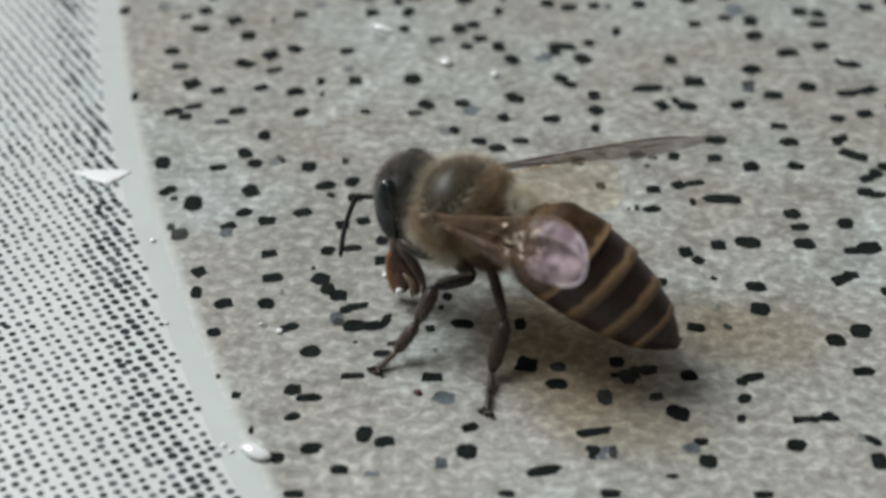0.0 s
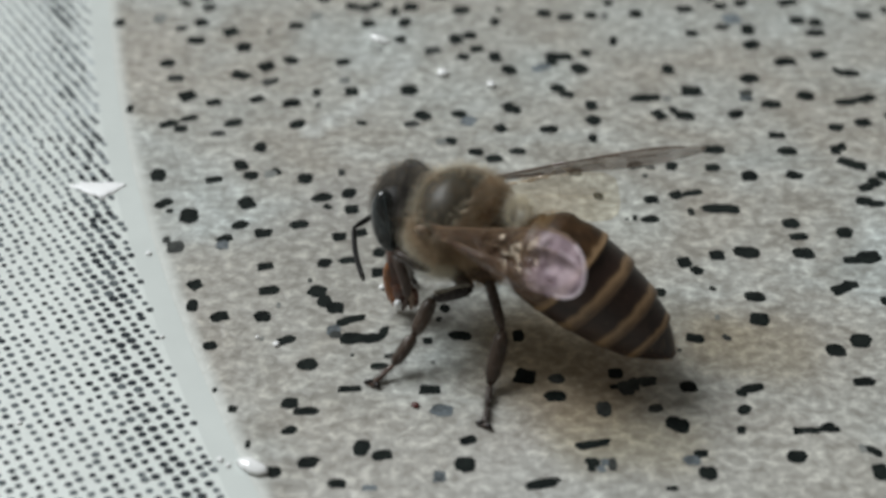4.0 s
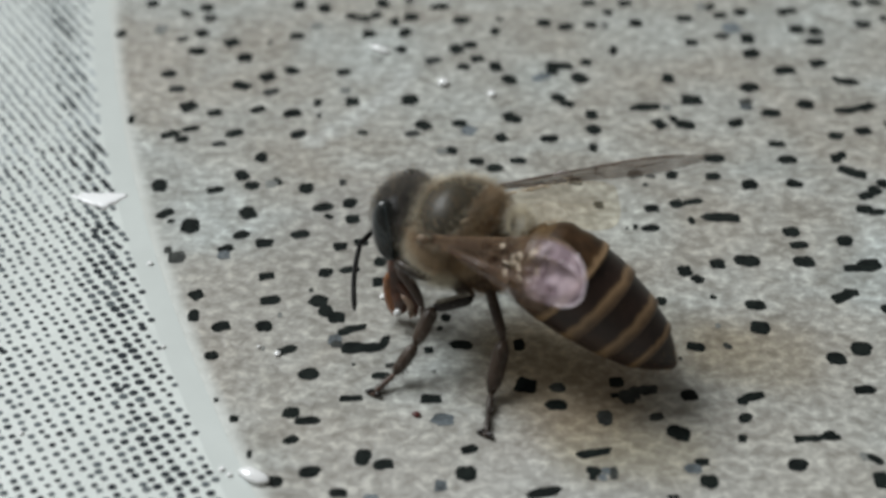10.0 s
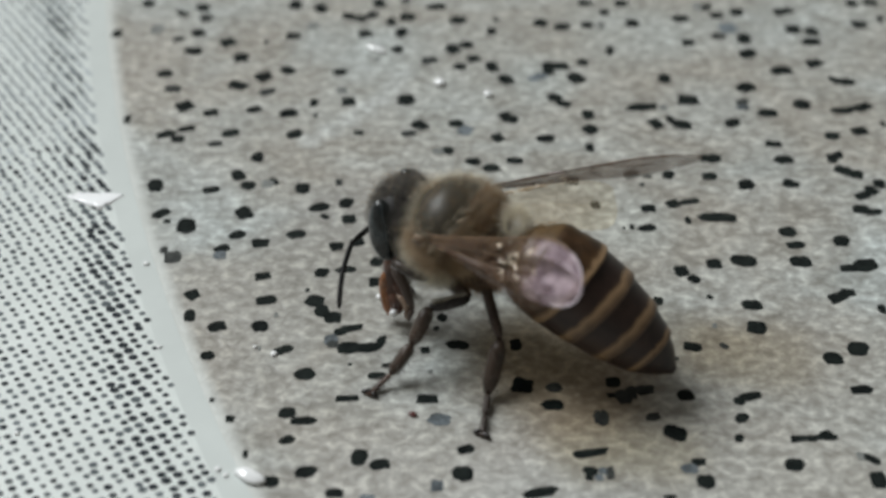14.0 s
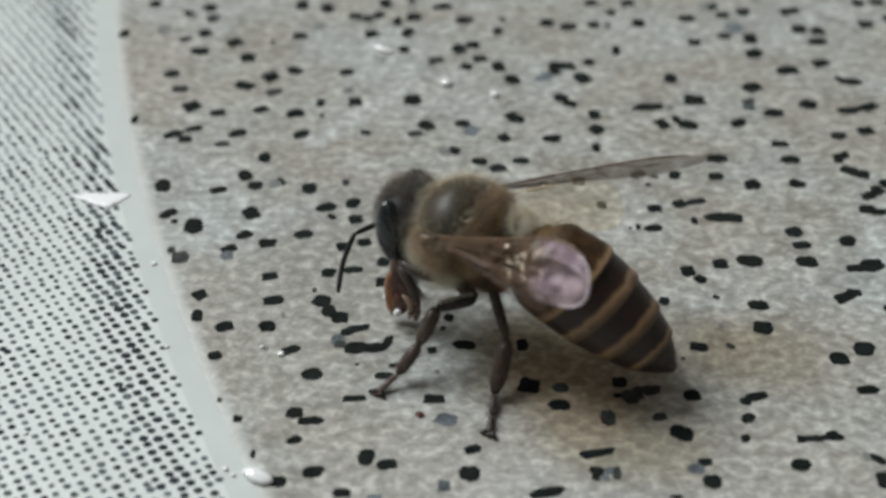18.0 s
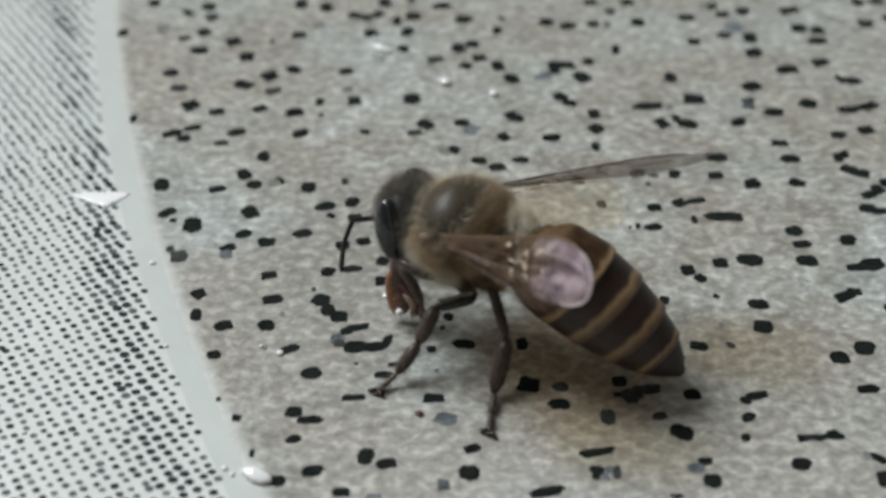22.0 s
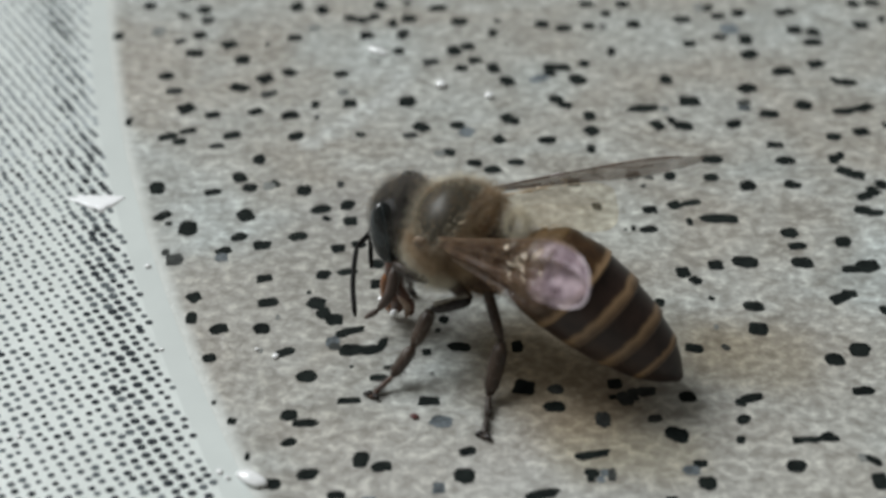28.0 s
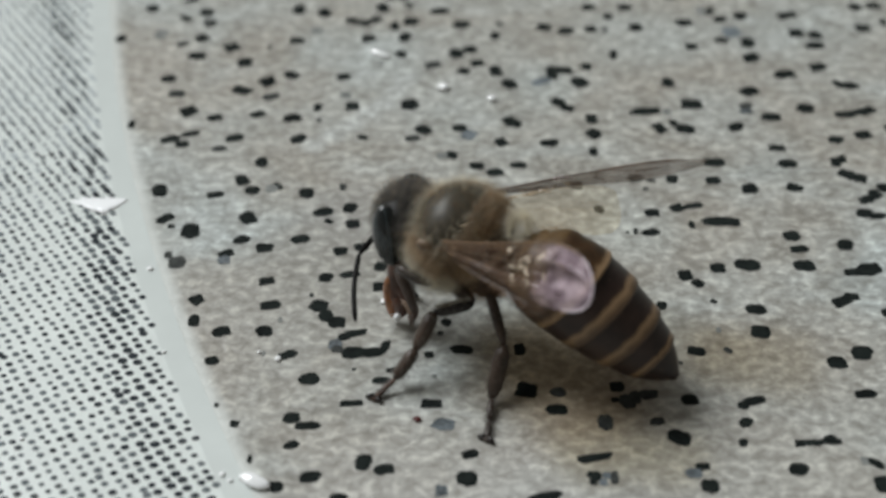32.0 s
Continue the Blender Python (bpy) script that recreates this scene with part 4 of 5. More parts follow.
fur(hairs(over_ball(HEAD, HEAD_HALF, 6500, 9, lambda d: not (d.y > 0.33 and (d.x > -0.25 or d.z < 0.45)) and d.z > -0.5, HEAD_TURN), 0.32, 0.0035, 0.45, seed=10), M_FUR_DARK, head, "grey brown fur")
fur(hairs(over_ball(HEAD, HEAD_HALF, 2000, 63, lambda d: not (d.y > 0.4 and d.x > -0.25) and d.z > -0.1 and d.x > -0.8, HEAD_TURN), 0.40, 0.0032, 0.4, seed=64), M_FUR_GREY, head, "fine hairs standing off the head")
fur(hairs(over_ball(HEAD, HEAD_HALF, 500, 51, lambda d: abs(d.y) > 0.35 and d.x < -0.3 and d.z < 0.3, HEAD_TURN), 0.26, 0.004, 0.4, seed=52, droop=(0, 0, -0.4)), M_FUR_GREY, head, "pale grey hair behind the eyes")
fur(hairs(over_ball(HEAD, HEAD_HALF, 350, 67, lambda d: d.z > 0.3 and d.y < 0.4, HEAD_TURN), 0.46, 0.0026, 0.4, seed=68), M_FUR_OLIVE, head, "pale fuzz on the crown")
part("neck", limb((2.0, 0, 3.2), (2.8, 0, 3.15), 0.5, 0.5), M_HEAD, bee)

# antennae: scape from the face, flagellum from its elbow; both point along their own x
def antenna():
    ob = part("antenna", limb((-0.05, 0, 0), (1.2, 0, 0), 0.075, 0.07, 1.1), M_ANTENNA, bee, "thin black elbowed antenna")
    n = 11
    pts = [(2.1 * i / n, 0, 0.09 * math.sin(math.pi * i / n)) for i in range(n + 1)]
    fl = part("flagellum", tube(pts, [0.055] + [0.074] * (n - 1) + [0.04], 10), M_ANTENNA, ob)
    return ob, fl


antenna_near, flagellum_near = antenna()
antenna_far, flagellum_far = antenna()

# mouthparts
mouth = part("proboscis", limb((0.15, 0.2, 0.45), (-0.02, 0.40, -1.25), 0.22, 0.30, 1.1), M_MOUTH, bee, "amber folded tongue with a wet shine")
part("maxilla", limb((0.20, 0.42, -0.25), (0.05, 0.58, -1.66), 0.16, 0.13, 1.35, sag=(0.06, 0, 0)), M_AMBER, mouth, "bright amber jaw lobe")
part("maxilla", limb((0.02, 0.45, -0.45), (-0.52, 0.50, -1.0), 0.13, 0.12, 1.2), M_MOUTH, mouth)
part("mandible", limb((-0.50, 0.48, -0.9), (-0.54, 0.45, -1.62), 0.12, 0.06, 1.2, sag=(-0.06, 0, 0)), M_MOUTH, mouth)
part("labial_lobe", limb((-0.22, 0.60, -0.80), (-0.48, 0.58, -1.58), 0.08, 0.09, 1.3, sag=(-0.14, 0, 0.12)), M_LOBE, mouth, "pale pinkish lobe")
part("tongue", limb((-0.10, 0.42, -0.75), (-0.16, 0.5, -1.6), 0.25, 0.17, 1.2), M_MOUTH, mouth)
# the drop is plain white: its glint is put into the colour
part("droplet", ball((-0.22, 0.84, -1.30), (0.115, 0.115, 0.12), 14, 10), M_GRAIN, mouth, "wet drop, its glint painted white")

sheath = part("tongue_sheath", limb((0, 0, 0), (-0.89, 0.2, -1.0), 0.15, 0.10, 1.25, sag=(-0.10, 0.05, 0.10)), M_SHEATH, bee, "grey brown jointed sheath of the tongue")
part("palp", limb((-0.89, 0.2, -1.0), (-0.92, 0.28, -1.42), 0.09, 0.05, 1.2), M_SHEATH, sheath)

# abdomen, hinged at the waist; its own space starts at the hinge
HINGE = Vector((-0.4, 0, 3.1))
SPINE = [Vector(p) - HINGE for p in ((-0.35, 0, 3.1), (-0.75, 0, 3.08), (-1.35, 0, 2.95), (-2.26, 0, 2.48), (-3.24, 0, 1.91), (-4.12, 0, 1.37), (-4.68, 0, 1.04), (-5.05, 0, 0.82))]
GIRTH = (0.30, 0.92, 1.22, 1.25, 1.09, 0.80, 0.45, 0.05)


def along(u):
    """Centre, direction and radius of the abdomen at u from 0 to 1."""
    f = min(max(u, 0), 0.99999) * (len(SPINE) - 1)
    i = int(f)
    k = f - i
    p0, p1, p2, p3 = (SPINE[min(max(j, 0), len(SPINE) - 1)] for j in (i - 1, i, i + 1, i + 2))
    g0, g1, g2, g3 = (GIRTH[min(max(j, 0), len(GIRTH) - 1)] for j in (i - 1, i, i + 1, i + 2))
    mixed = lambda a, b, c, d: 0.5 * (2 * b + (c - a) * k + (2 * a - 5 * b + 4 * c - d) * k * k + (3 * b - a - 3 * c + d) * k ** 3)
    return mixed(p0, p1, p2, p3), (p2 - p1).normalized(), mixed(g0, g1, g2, g3)


def plate(u0, u1, flare):
    """One overlapping ring of the abdomen, flaring out at its hind edge."""
    bm = bmesh.new()
    n, seg, loops = 34, 72, []
    for i in range(n + 1):
        u = u0 + (u1 - u0) * i / n
        c, d, r = along(u)
        r -= (0.05 if i == 0 else 0) + (0.02 if i == n else 0)
        lip = flare * (0.05 * (i / n) + 0.06 * (i / n) ** 4)
        side = Vector((0, 1, 0))
        top = side.cross(d) * -1
        slant = d * -(0.10 + 0.12 * max(0, 1 - u / 0.55)) * min(1, (1 - u) * 6, u * 8)        # the plates lean back over the spine
        loops.append([bm.verts.new(c + (side * math.cos(a) * 1.04 + (top + slant) * math.sin(a)) * (r + lip * (0.55 - 0.45 * math.sin(a)))) for a in (2 * math.pi * k / seg for k in range(seg))])
    for i, (a, b) in enumerate(zip(loops, loops[1:])):
        for k in range(seg):
            bm.faces.new((a[k], a[(k + 1) % seg], b[(k + 1) % seg], b[k]))
    bm.faces.new(loops[0])
    bm.faces.new(loops[-1])
    bmesh.ops.recalc_face_normals(bm, faces=bm.faces)
    return bm


abdomen = part("abdomen", tube([along(u)[0] for u in (0, 0.03, 0.06, 0.1, 0.15)], [0.3, 0.38, 0.5, 0.6, 0.7], 24), M_BROWN, bee, "tapering abdomen of dark plates edged with golden bands")
abdomen.matrix_basis = pose(*(HINGE * MM))
tergites = []
for u0, u1, band, shell in ((0.06, 0.27, 9, M_GOLD), (0.20, 0.40, 0.86, M_BROWN), (0.365, 0.52, 0.70, M_BLACK), (0.485, 0.645, 0.71, M_BLACK), (0.61, 0.765, 0.74, M_BLACK), (0.735, 1.0, 9, M_BLACK)):
    ring_ob = part("tergite", plate(u0, u1, 1 if u0 > 0.1 else 0.1), shell, abdomen)
    tergites.append(ring_ob)
    pale = []
    for k in range(len(ring_ob.data.vertices)):
        f = (k // 72) / 34 - band + 0.05 * noise.noise(Vector((6 * math.cos(k / 11.46), 6 * math.sin(k / 11.46), u0 * 40)))
        pale.append(min(1, max(0, f / 0.10 + 0.3)) * min(1, max(0.25, 1 - (f - 0.07) / 0.20)))
    ring_ob.data.attributes.new("pale", "FLOAT", "POINT").data.foreach_set("value", pale)


def belt(count, seed, u0, u1):
    rng = random.Random(seed)
    out = []
    for _ in range(count):
        u, a = rng.uniform(u0, u1), rng.uniform(0, 2 * math.pi)
        c, d, r = along(u)
        nrm = Vector((0, 1, 0)) * math.cos(a) + Vector((0, 1, 0)).cross(d) * -math.sin(a)
        out.append((c + nrm * r, (nrm * 0.6 + d).normalized()))
    return out


fur(hairs(belt(800, 21, 0.0, 0.22), 0.22, 0.004, 0.5, seed=22), M_FUR, abdomen, "golden fur on the first plates")
fur(hairs(belt(600, 41, -0.02, 0.10), 0.5, 0.003, 0.5, seed=42), M_FUR_CREAM, abdomen, "pale hairs at the waist")
fur(hairs(belt(700, 23, 0.25, 0.95), 0.14, 0.004, seed=24), M_FUR_BROWN, abdomen, "sparse short hairs")


# ---- legs ----
def leg(name, points, radii, mats, label):
    """A leg of coxa, femur, tibia, basitarsus and tarsus with claws; the thing's own space."""
    coxa = part(name, limb(points[0], points[1], radii[0], radii[0] * 0.9, 1.15), mats[0], bee, label)
    names = ("femur", "tibia", "basitarsus", "tarsus")
    for nm, a, b, r, m in zip(names, points[1:], points[2:], radii[1:], mats[1:]):
        bm = limb(a, b, r * 0.97, r * 0.88, 1.16)
        if nm == "tarsus":
            d = (Vector(b) - Vector(a)).normalized()
            for s in (-1, 1):
                c = Vector(b) + Vector((0.23 * s, 0.05, 0))
                claw = limb(Vector(b) - d * 0.05, (c.x, c.y, 0.035), 0.085, 0.045, 1.1, 6, 8, sag=(0.03 * s, 0.02, 0.05))
                part("claw", claw, M_CLAW, coxa, "small dark curved claw")
            ball((b[0], b[1], 0.06), (0.13, 0.11, 0.06), 10, 6, bm=bm)
        part(nm, bm, m, coxa)
    rng, spots = random.Random(len(label) + int(points[2][0] * 100)), []
    for a, b, r in zip(points[1:], points[2:], radii[1:]):
        a, b = Vector(a), Vector(b)
        d = (b - a).normalized()
        for _ in range(130):
            turn = Matrix.Rotation(rng.uniform(0, 6.28), 3, d)
            nrm = turn @ d.orthogonal().normalized()
            spots.append((a.lerp(b, rng.uniform(0.08, 0.95)) + nrm * r * 0.95, (nrm + d * 0.5).normalized()))
    fur(hairs(spots, 0.17, 0.006, 0.3, seed=5), M_FUR_DARK, coxa, "short stiff hairs")
    return coxa


DARK = (M_LEG,) * 5
front = leg("foreleg", [(1.6, 0.6, 2.3), (0.35, 0.98, 1.9), (1.21, 1.6, 1.7), (1.35, 2.37, 0.95), (1.61, 3.06, 0.35), (1.91, 3.68, 0.03)], (0.2, 0.17, 0.19, 0.165, 0.065), (M_LEG, M_CLAW, M_LEG, M_LEG, M_LEGBROWN), "dark brown jointed foreleg with reddish claws")
leg("middle_leg", [(0.9, 0.5, 2.4), (0.08, 0.7, 2.4), (-0.82, 1.52, 1.35), (-0.91, 2.42, 0.22), (-1.14, 3.05, 0.10), (-1.34, 3.61, 0.03)], (0.2, 0.14, 0.21, 0.09, 0.075), DARK, "dark brown jointed middle leg")
leg("hind_leg", [(0.3, 0.4, 2.5), (-0.15, 0.35, 2.4), (-0.95, 0.1, 1.9), (-1.7, -0.5, 1.5), (-2.3, -1.0, 0.5), (-2.7, -1.3, 0.02)], (0.2, 0.13, 0.17, 0.15, 0.08), DARK, "dark brown jointed hind leg")
leg("hind_leg", [(0.3, -0.5, 2.5), (-0.2, -0.7, 2.3), (-0.9, -1.3, 1.4), (-1.9, -1.2, 0.8), (-2.5, -1.1, 0.3), (-3.0, -1.0, 0.02)], (0.2, 0.13, 0.17, 0.15, 0.08), DARK, "dark brown jointed hind leg")
leg("middle_leg", [(0.9, -0.5, 2.4), (0.9, -0.9, 2.2), (0.7, -1.4, 1.5), (0.5, -1.6, 0.7), (0.4, -1.7, 0.25), (0.3, -1.7, 0.02)], (0.2, 0.14, 0.16, 0.12, 0.09), DARK, "dark brown jointed middle leg")
leg("foreleg", [(1.3, 0.6, 2.3), (1.50, 1.62, 2.66), (2.36, 1.46, 2.76), (2.7, 0.3, 1.3), (2.75, -0.1, 0.6), (2.9, -0.3, 0.03)], (0.16, 0.12, 0.09, 0.07, 0.05), DARK, "dark brown foreleg drawn up under the head")


def fringe(coxa, a, b, r, count, seed):
    """Pale hairs along the upper side of a limb, added in place of a gleam."""
    rng, a, b = random.Random(seed), Vector(a), Vector(b)
    spots = [(a.lerp(b, rng.uniform(0.1, 0.95)) + Vector((rng.gauss(0, 0.03), rng.gauss(0, 0.03), r)), Vector((0, 0.3, 1)).normalized()) for _ in range(count)]
    fur(hairs(spots, 0.16, 0.004, 0.35, seed=seed), M_FUR_PALE, coxa, "pale hairs added for the gleam on the thigh")


fringe(front, (0.35, 0.98, 1.9), (1.21, 1.6, 1.7), 0.15, 420, 17)


# ---- wings: u runs out to the tip, c from the leading to the trailing edge ----
def wing(name, side, root, length, chord, out, drop, lead, mat, sheen, label, full=1.25, blunt=3.0):
    """lead: how far the leading edge lies ahead of the line to the tip, as a share of the width; full: how slowly it widens; blunt: how square its tip is."""
    u, c = Vector(out).normalized(), Vector(drop)
    c = (c - u * c.dot(u)).normalized()
    u, c = Vector((u.x, side * u.y, u.z)), Vector((c.x, side * c.y, c.z))
    nrm = u.cross(c).normalized()
    r0 = Vector((root[0], side * root[1], root[2]))

    def width(a):
        grow = 0.16 + 0.84 * min(1, a / 0.72) ** full
        tip = math.sqrt(max(0.0, 1 - (max(0.0, a - 0.74) / 0.26) ** blunt))
        return grow * tip

    def at(a, b):
        w = width(a)
        crush = math.exp(-((a - 0.63) / 0.17) ** 2) * (0.22 * noise.noise(Vector((a * 17, b * 5.5, 3))) + 0.09 * noise.noise(Vector((a * 37, b * 12, 8)))) * (sheen > 0.9)
        wrinkle = 0.06 * math.exp(-((a - 0.34) / 0.2) ** 2) * noise.noise(Vector((a * 6, b * 7, 5))) * (sheen > 0.9)
        pleat = (wrinkle + 0.05 * math.sin(b * 11 + a * 3) * w + 0.012 * math.sin(a * 17) + crush) * min(1, b * 3)
        crease = 0.09 * math.exp(-((b - 0.3) / 0.045) ** 2) * min(1, max(0, (a - 0.55) * 5)) * (sheen > 0.9)
        return r0 + u * a * length + c * (b - lead) * w * chord + nrm * (pleat - crease + 0.25 * a * (1 - a))

    bm = bmesh.new()
    n, m, rows = 80, 40, []
    for i in range(n + 1):
        a = 0.999 * i / n
        rows.append([bm.verts.new(at(a, j / m)) for j in range(m + 1)])
    for i, (p, q) in enumerate(zip(rows, rows[1:])):
        for j in range(m):
            bm.faces.new((p[j], p[j + 1], q[j + 1], q[j]))
    ob = part(name, bm, mat, bee, label)
    far = ob.data.attributes.new("reach", "FLOAT", "POINT")
    far.data.foreach_set("value", [0.999 * (k // (m + 1)) / n * sheen for k in range((n + 1) * (m + 1))])
    for line in (((0, 0), (0.3, 0), (0.62, 0), (0.92, 0)), ((0.02, 0.2), (0.3, 0.12), (0.60, 0.08)), ((0.03, 0.45), (0.3, 0.42), (0.5, 0.45), (0.78, 0.5)),
                 ((0.03, 0.7), (0.25, 0.75), (0.5, 0.8)), ((0.3, 0.42), (0.34, 0.75)), ((0.5, 0.45), (0.55, 0.1)), ((0.6, 0.08), (0.72, 0.28), (0.85, 0.3)), ((0.5, 0.45), (0.56, 0.8)), ((0.68, 0.47), (0.7, 0.25))):
        pts = []
        for (a0, b0), (a1, b1) in zip(line, line[1:]):
            pts += [at(a0 + (a1 - a0) * k / 5, b0 + (b1 - b0) * k / 5) for k in range(5)]
        pts.append(at(*line[-1]))
        thick = (0.028 if line[0] == (0, 0) else 0.012) * (1 if name == "forewing" else 0.3)
        part("vein", tube(pts, [thick * (1 + 0.6 * noise.noise(p * 5) * (mat == M_WING_FAR)) for p in pts[:-1]] + [thick * 0.4], 6), M_SUTURE if mat == M_WING_PALE else M_VEIN if mat == M_WING_FAR else M_VEIN_GOLD, ob)
    if sheen > 0.9:
        edge = [at(0.86 + 0.139 * k / 14, 0.02) for k in range(15)] + [at(0.999 - 0.17 * k / 14, 0.98) for k in range(15)]
        part("wing_margin", tube(edge, [0.012 + 0.012 * math.sin(math.pi * k / 29) for k in range(30)], 6), M_MARGIN, ob, "pale lilac edge of the wing")
    # glints on the crumpled skin, modelled as small pale ridges
    for k in range(15 if sheen > 0.9 else 6 if sheen > 0.5 else 7 if mat == M_WING_PALE else 0):
        rng = random.Random(50 + k)
        a, b = rng.uniform(0.47, 0.68), rng.uniform(0.12, 0.75)
        if sheen < 0.9:
            a, b = (rng.uniform(0.14, 0.5), rng.uniform(0.35, 0.9)) if sheen > 0.5 else (rng.uniform(0.0, 0.5), rng.uniform(0.0, 0.1))
        lift, away = nrm * (0.02 if nrm.z > 0 else -0.02), rng.uniform(0.6, 1.9)
        line = [at(a + 0.012 * i * math.cos(away) + 0.01 * math.sin(i * 1.3 + k), b + (0.022 if sheen > 0.9 else 0.045) * i * math.sin(away)) + lift for i in range(8)]
        thick = rng.uniform(0.008, 0.016) if sheen > 0.9 else 0.025
        if sheen < 0.5:
            line = [at(a + 0.018 * i, b + 0.02 * math.sin(i * 0.9 + k)) + lift for i in range(8)]
        if sheen == 0.58 and k == 0:
            part("wing_fold", limb(at(0.34, 0.03), at(0.43, 0.05), 0.03, 0.02, 1.6, 9, 8), M_MARGIN, ob, "pale glint on the leading edge, built as a blob")
        part("wing_fold", tube(line, [thick * math.sin(math.pi * (i + 0.5) / 8) + 0.003 for i in range(8)], 6), M_GLINT, ob, "glint on crumpled skin, built as a pale ridge")
    if sheen > 0.9:
        part("wing_fold", ball(at(0.47, 0.18), (0.07, 0.05, 0.05), 12, 8, (20, 30, 0), rough=0.3), M_GLINT, ob, "glint on crumpled skin, built as a pale ridge")
    return ob


# the two sides are held a little differently
for s, root, out, drop, lead, size in ((1, (1.42, 1.32, 3.76), (-5.78, 2.1, 2.19), (-0.09, 0.55, -0.83), 0.60, (5.52, 1.53)), (-1, (1.35, 1.25, 3.55), (-5.78, 2.1, 1.84), (-0.09, 0.63, -0.76), 0.25, (6.14, 1.6))):
    if s > 0:
        forewing_near = wing("forewing", s, root, *size, out, drop, lead, M_WING, 1.0, "translucent brownish veined forewing with a pinkish sheen")
        wing("hindwing", s, (root[0] - 0.5, root[1], root[2] - 0.15), 3.8, 0.8, (out[0], out[1], out[2] - 0.45), (-0.09, 0.5, -0.85), 0.2, M_WING, 0.4, "smaller translucent brown hindwing")
    else:
        wing("forewing", s, root, *size, out, drop, lead, M_WING_FAR, 0.58, "translucent brown veined forewing seen edge-on", 1.0, 1.5)
        wing("hindwing", s, (root[0] - 0.5, root[1], root[2] - 0.1), 3.3, 3.4, (out[0], out[1], out[2] - 0.55), (-0.09, 0.5, -0.85), 0.15, M_WING_PALE, 0.0, "smaller clear yellowish hindwing", 0.45)


# ---- dark holes of the cloth, in square rows; those by the mat are parts, the rest one mesh ----
def long(p):
    """Extra length of the holes, growing further off."""
    return 0.55 * min(1, max(0, (p.y + 1) / 9))


def lie(p):
    """How the holes lie, in degrees: across by the near rim, along their rows further off."""
    return -8 - 47 * min(1, max(0, (p.y + 5) / 8))


def cloth_holes():
    rng = random.Random(12)
    bm = bmesh.new()
    n = 10
    low = [bm.verts.new((0.5 * math.cos(2 * math.pi * k / n), 0.5 * math.sin(2 * math.pi * k / n), -0.5)) for k in range(n)]
    high = [bm.verts.new((v.co.x * 0.93, v.co.y * 0.93, 1)) for v in low]
    for k in range(n):
        bm.faces.new((low[k], low[(k + 1) % n], high[(k + 1) % n], high[k]))
    bm.faces.new(high)
    shape = bpy.data.meshes.new("hole")
    bm.to_mesh(shape)
    bm.free()
    pale, faint = shape.copy(), shape.copy()
    shape.materials.append(M_DOT)
    pale.materials.append(M_DOT_PALE)
    faint.materials.append(M_DOT_FAINT)
    a, b, start = Vector((0.1714, -0.2383)), Vector((0.2730, 0.1683)), Vector((-10.110, -5.162))
    spots = []
    for i in range(-130, 130):
        for j in range(-150, 110):
            p = start + a * i + b * j + Vector((rng.gauss(0, 0.028), rng.gauss(0, 0.022)))
            away = math.hypot(p.x - CX, p.y - CY) - R_RIM
            if away < 0.02 or p.x < -30 or p.x > 12 or p.y > 30 or p.y < -28:
                continue
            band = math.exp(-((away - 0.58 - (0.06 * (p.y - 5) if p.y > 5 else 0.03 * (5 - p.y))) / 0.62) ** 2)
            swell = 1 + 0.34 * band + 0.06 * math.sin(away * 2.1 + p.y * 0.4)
            # blur and reflection further off are put into paler hole colours
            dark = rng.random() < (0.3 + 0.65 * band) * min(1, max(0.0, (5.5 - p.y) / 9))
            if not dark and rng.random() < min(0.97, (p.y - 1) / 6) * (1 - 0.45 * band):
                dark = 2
            spots.append((away, p, 0.168 * swell * rng.uniform(0.82, 1.15), dark))
    spots.sort(key=lambda s: s[0])
    near = [s for s in spots if -9 < s[1].y < 2][:300]
    chosen = {id(s) for s in near}
    rest = [s for s in spots if id(s) not in chosen]
    for away, p, w, dark in near:
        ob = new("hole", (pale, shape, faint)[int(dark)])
        ob.parent = cloth
        ob.matrix_basis = pose(p.x * MM, p.y * MM, 0.002 * MM, 0, 0, lie(p)) @ Matrix.Diagonal((w * (1.22 + long(p)) * MM, w * 0.98 * MM, 0.006 * MM, 1))
    verts, faces, tones = [], [], []
    for away, p, w, dark in rest:
        i = len(verts)
        for k in range(8):
            t = 2 * math.pi * k / 8
            q = Vector((w * (0.61 + 0.5 * long(p)) * math.cos(t), w * 0.49 * math.sin(t))) @ Matrix.Rotation(radians(-lie(p)), 2)
            verts.append(((p.x + q.x) * MM, (p.y + q.y) * MM, 0.008 * MM))
        faces.append(tuple(range(i, i + 8)))
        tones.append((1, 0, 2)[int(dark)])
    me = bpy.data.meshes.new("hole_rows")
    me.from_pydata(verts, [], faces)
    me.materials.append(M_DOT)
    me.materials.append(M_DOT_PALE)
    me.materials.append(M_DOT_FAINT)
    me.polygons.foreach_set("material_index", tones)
    ob = new("hole_rows", me)
    ob.parent = cloth
    tagged(ob, "rows of small dark holes", kind="stuff")


cloth_holes()


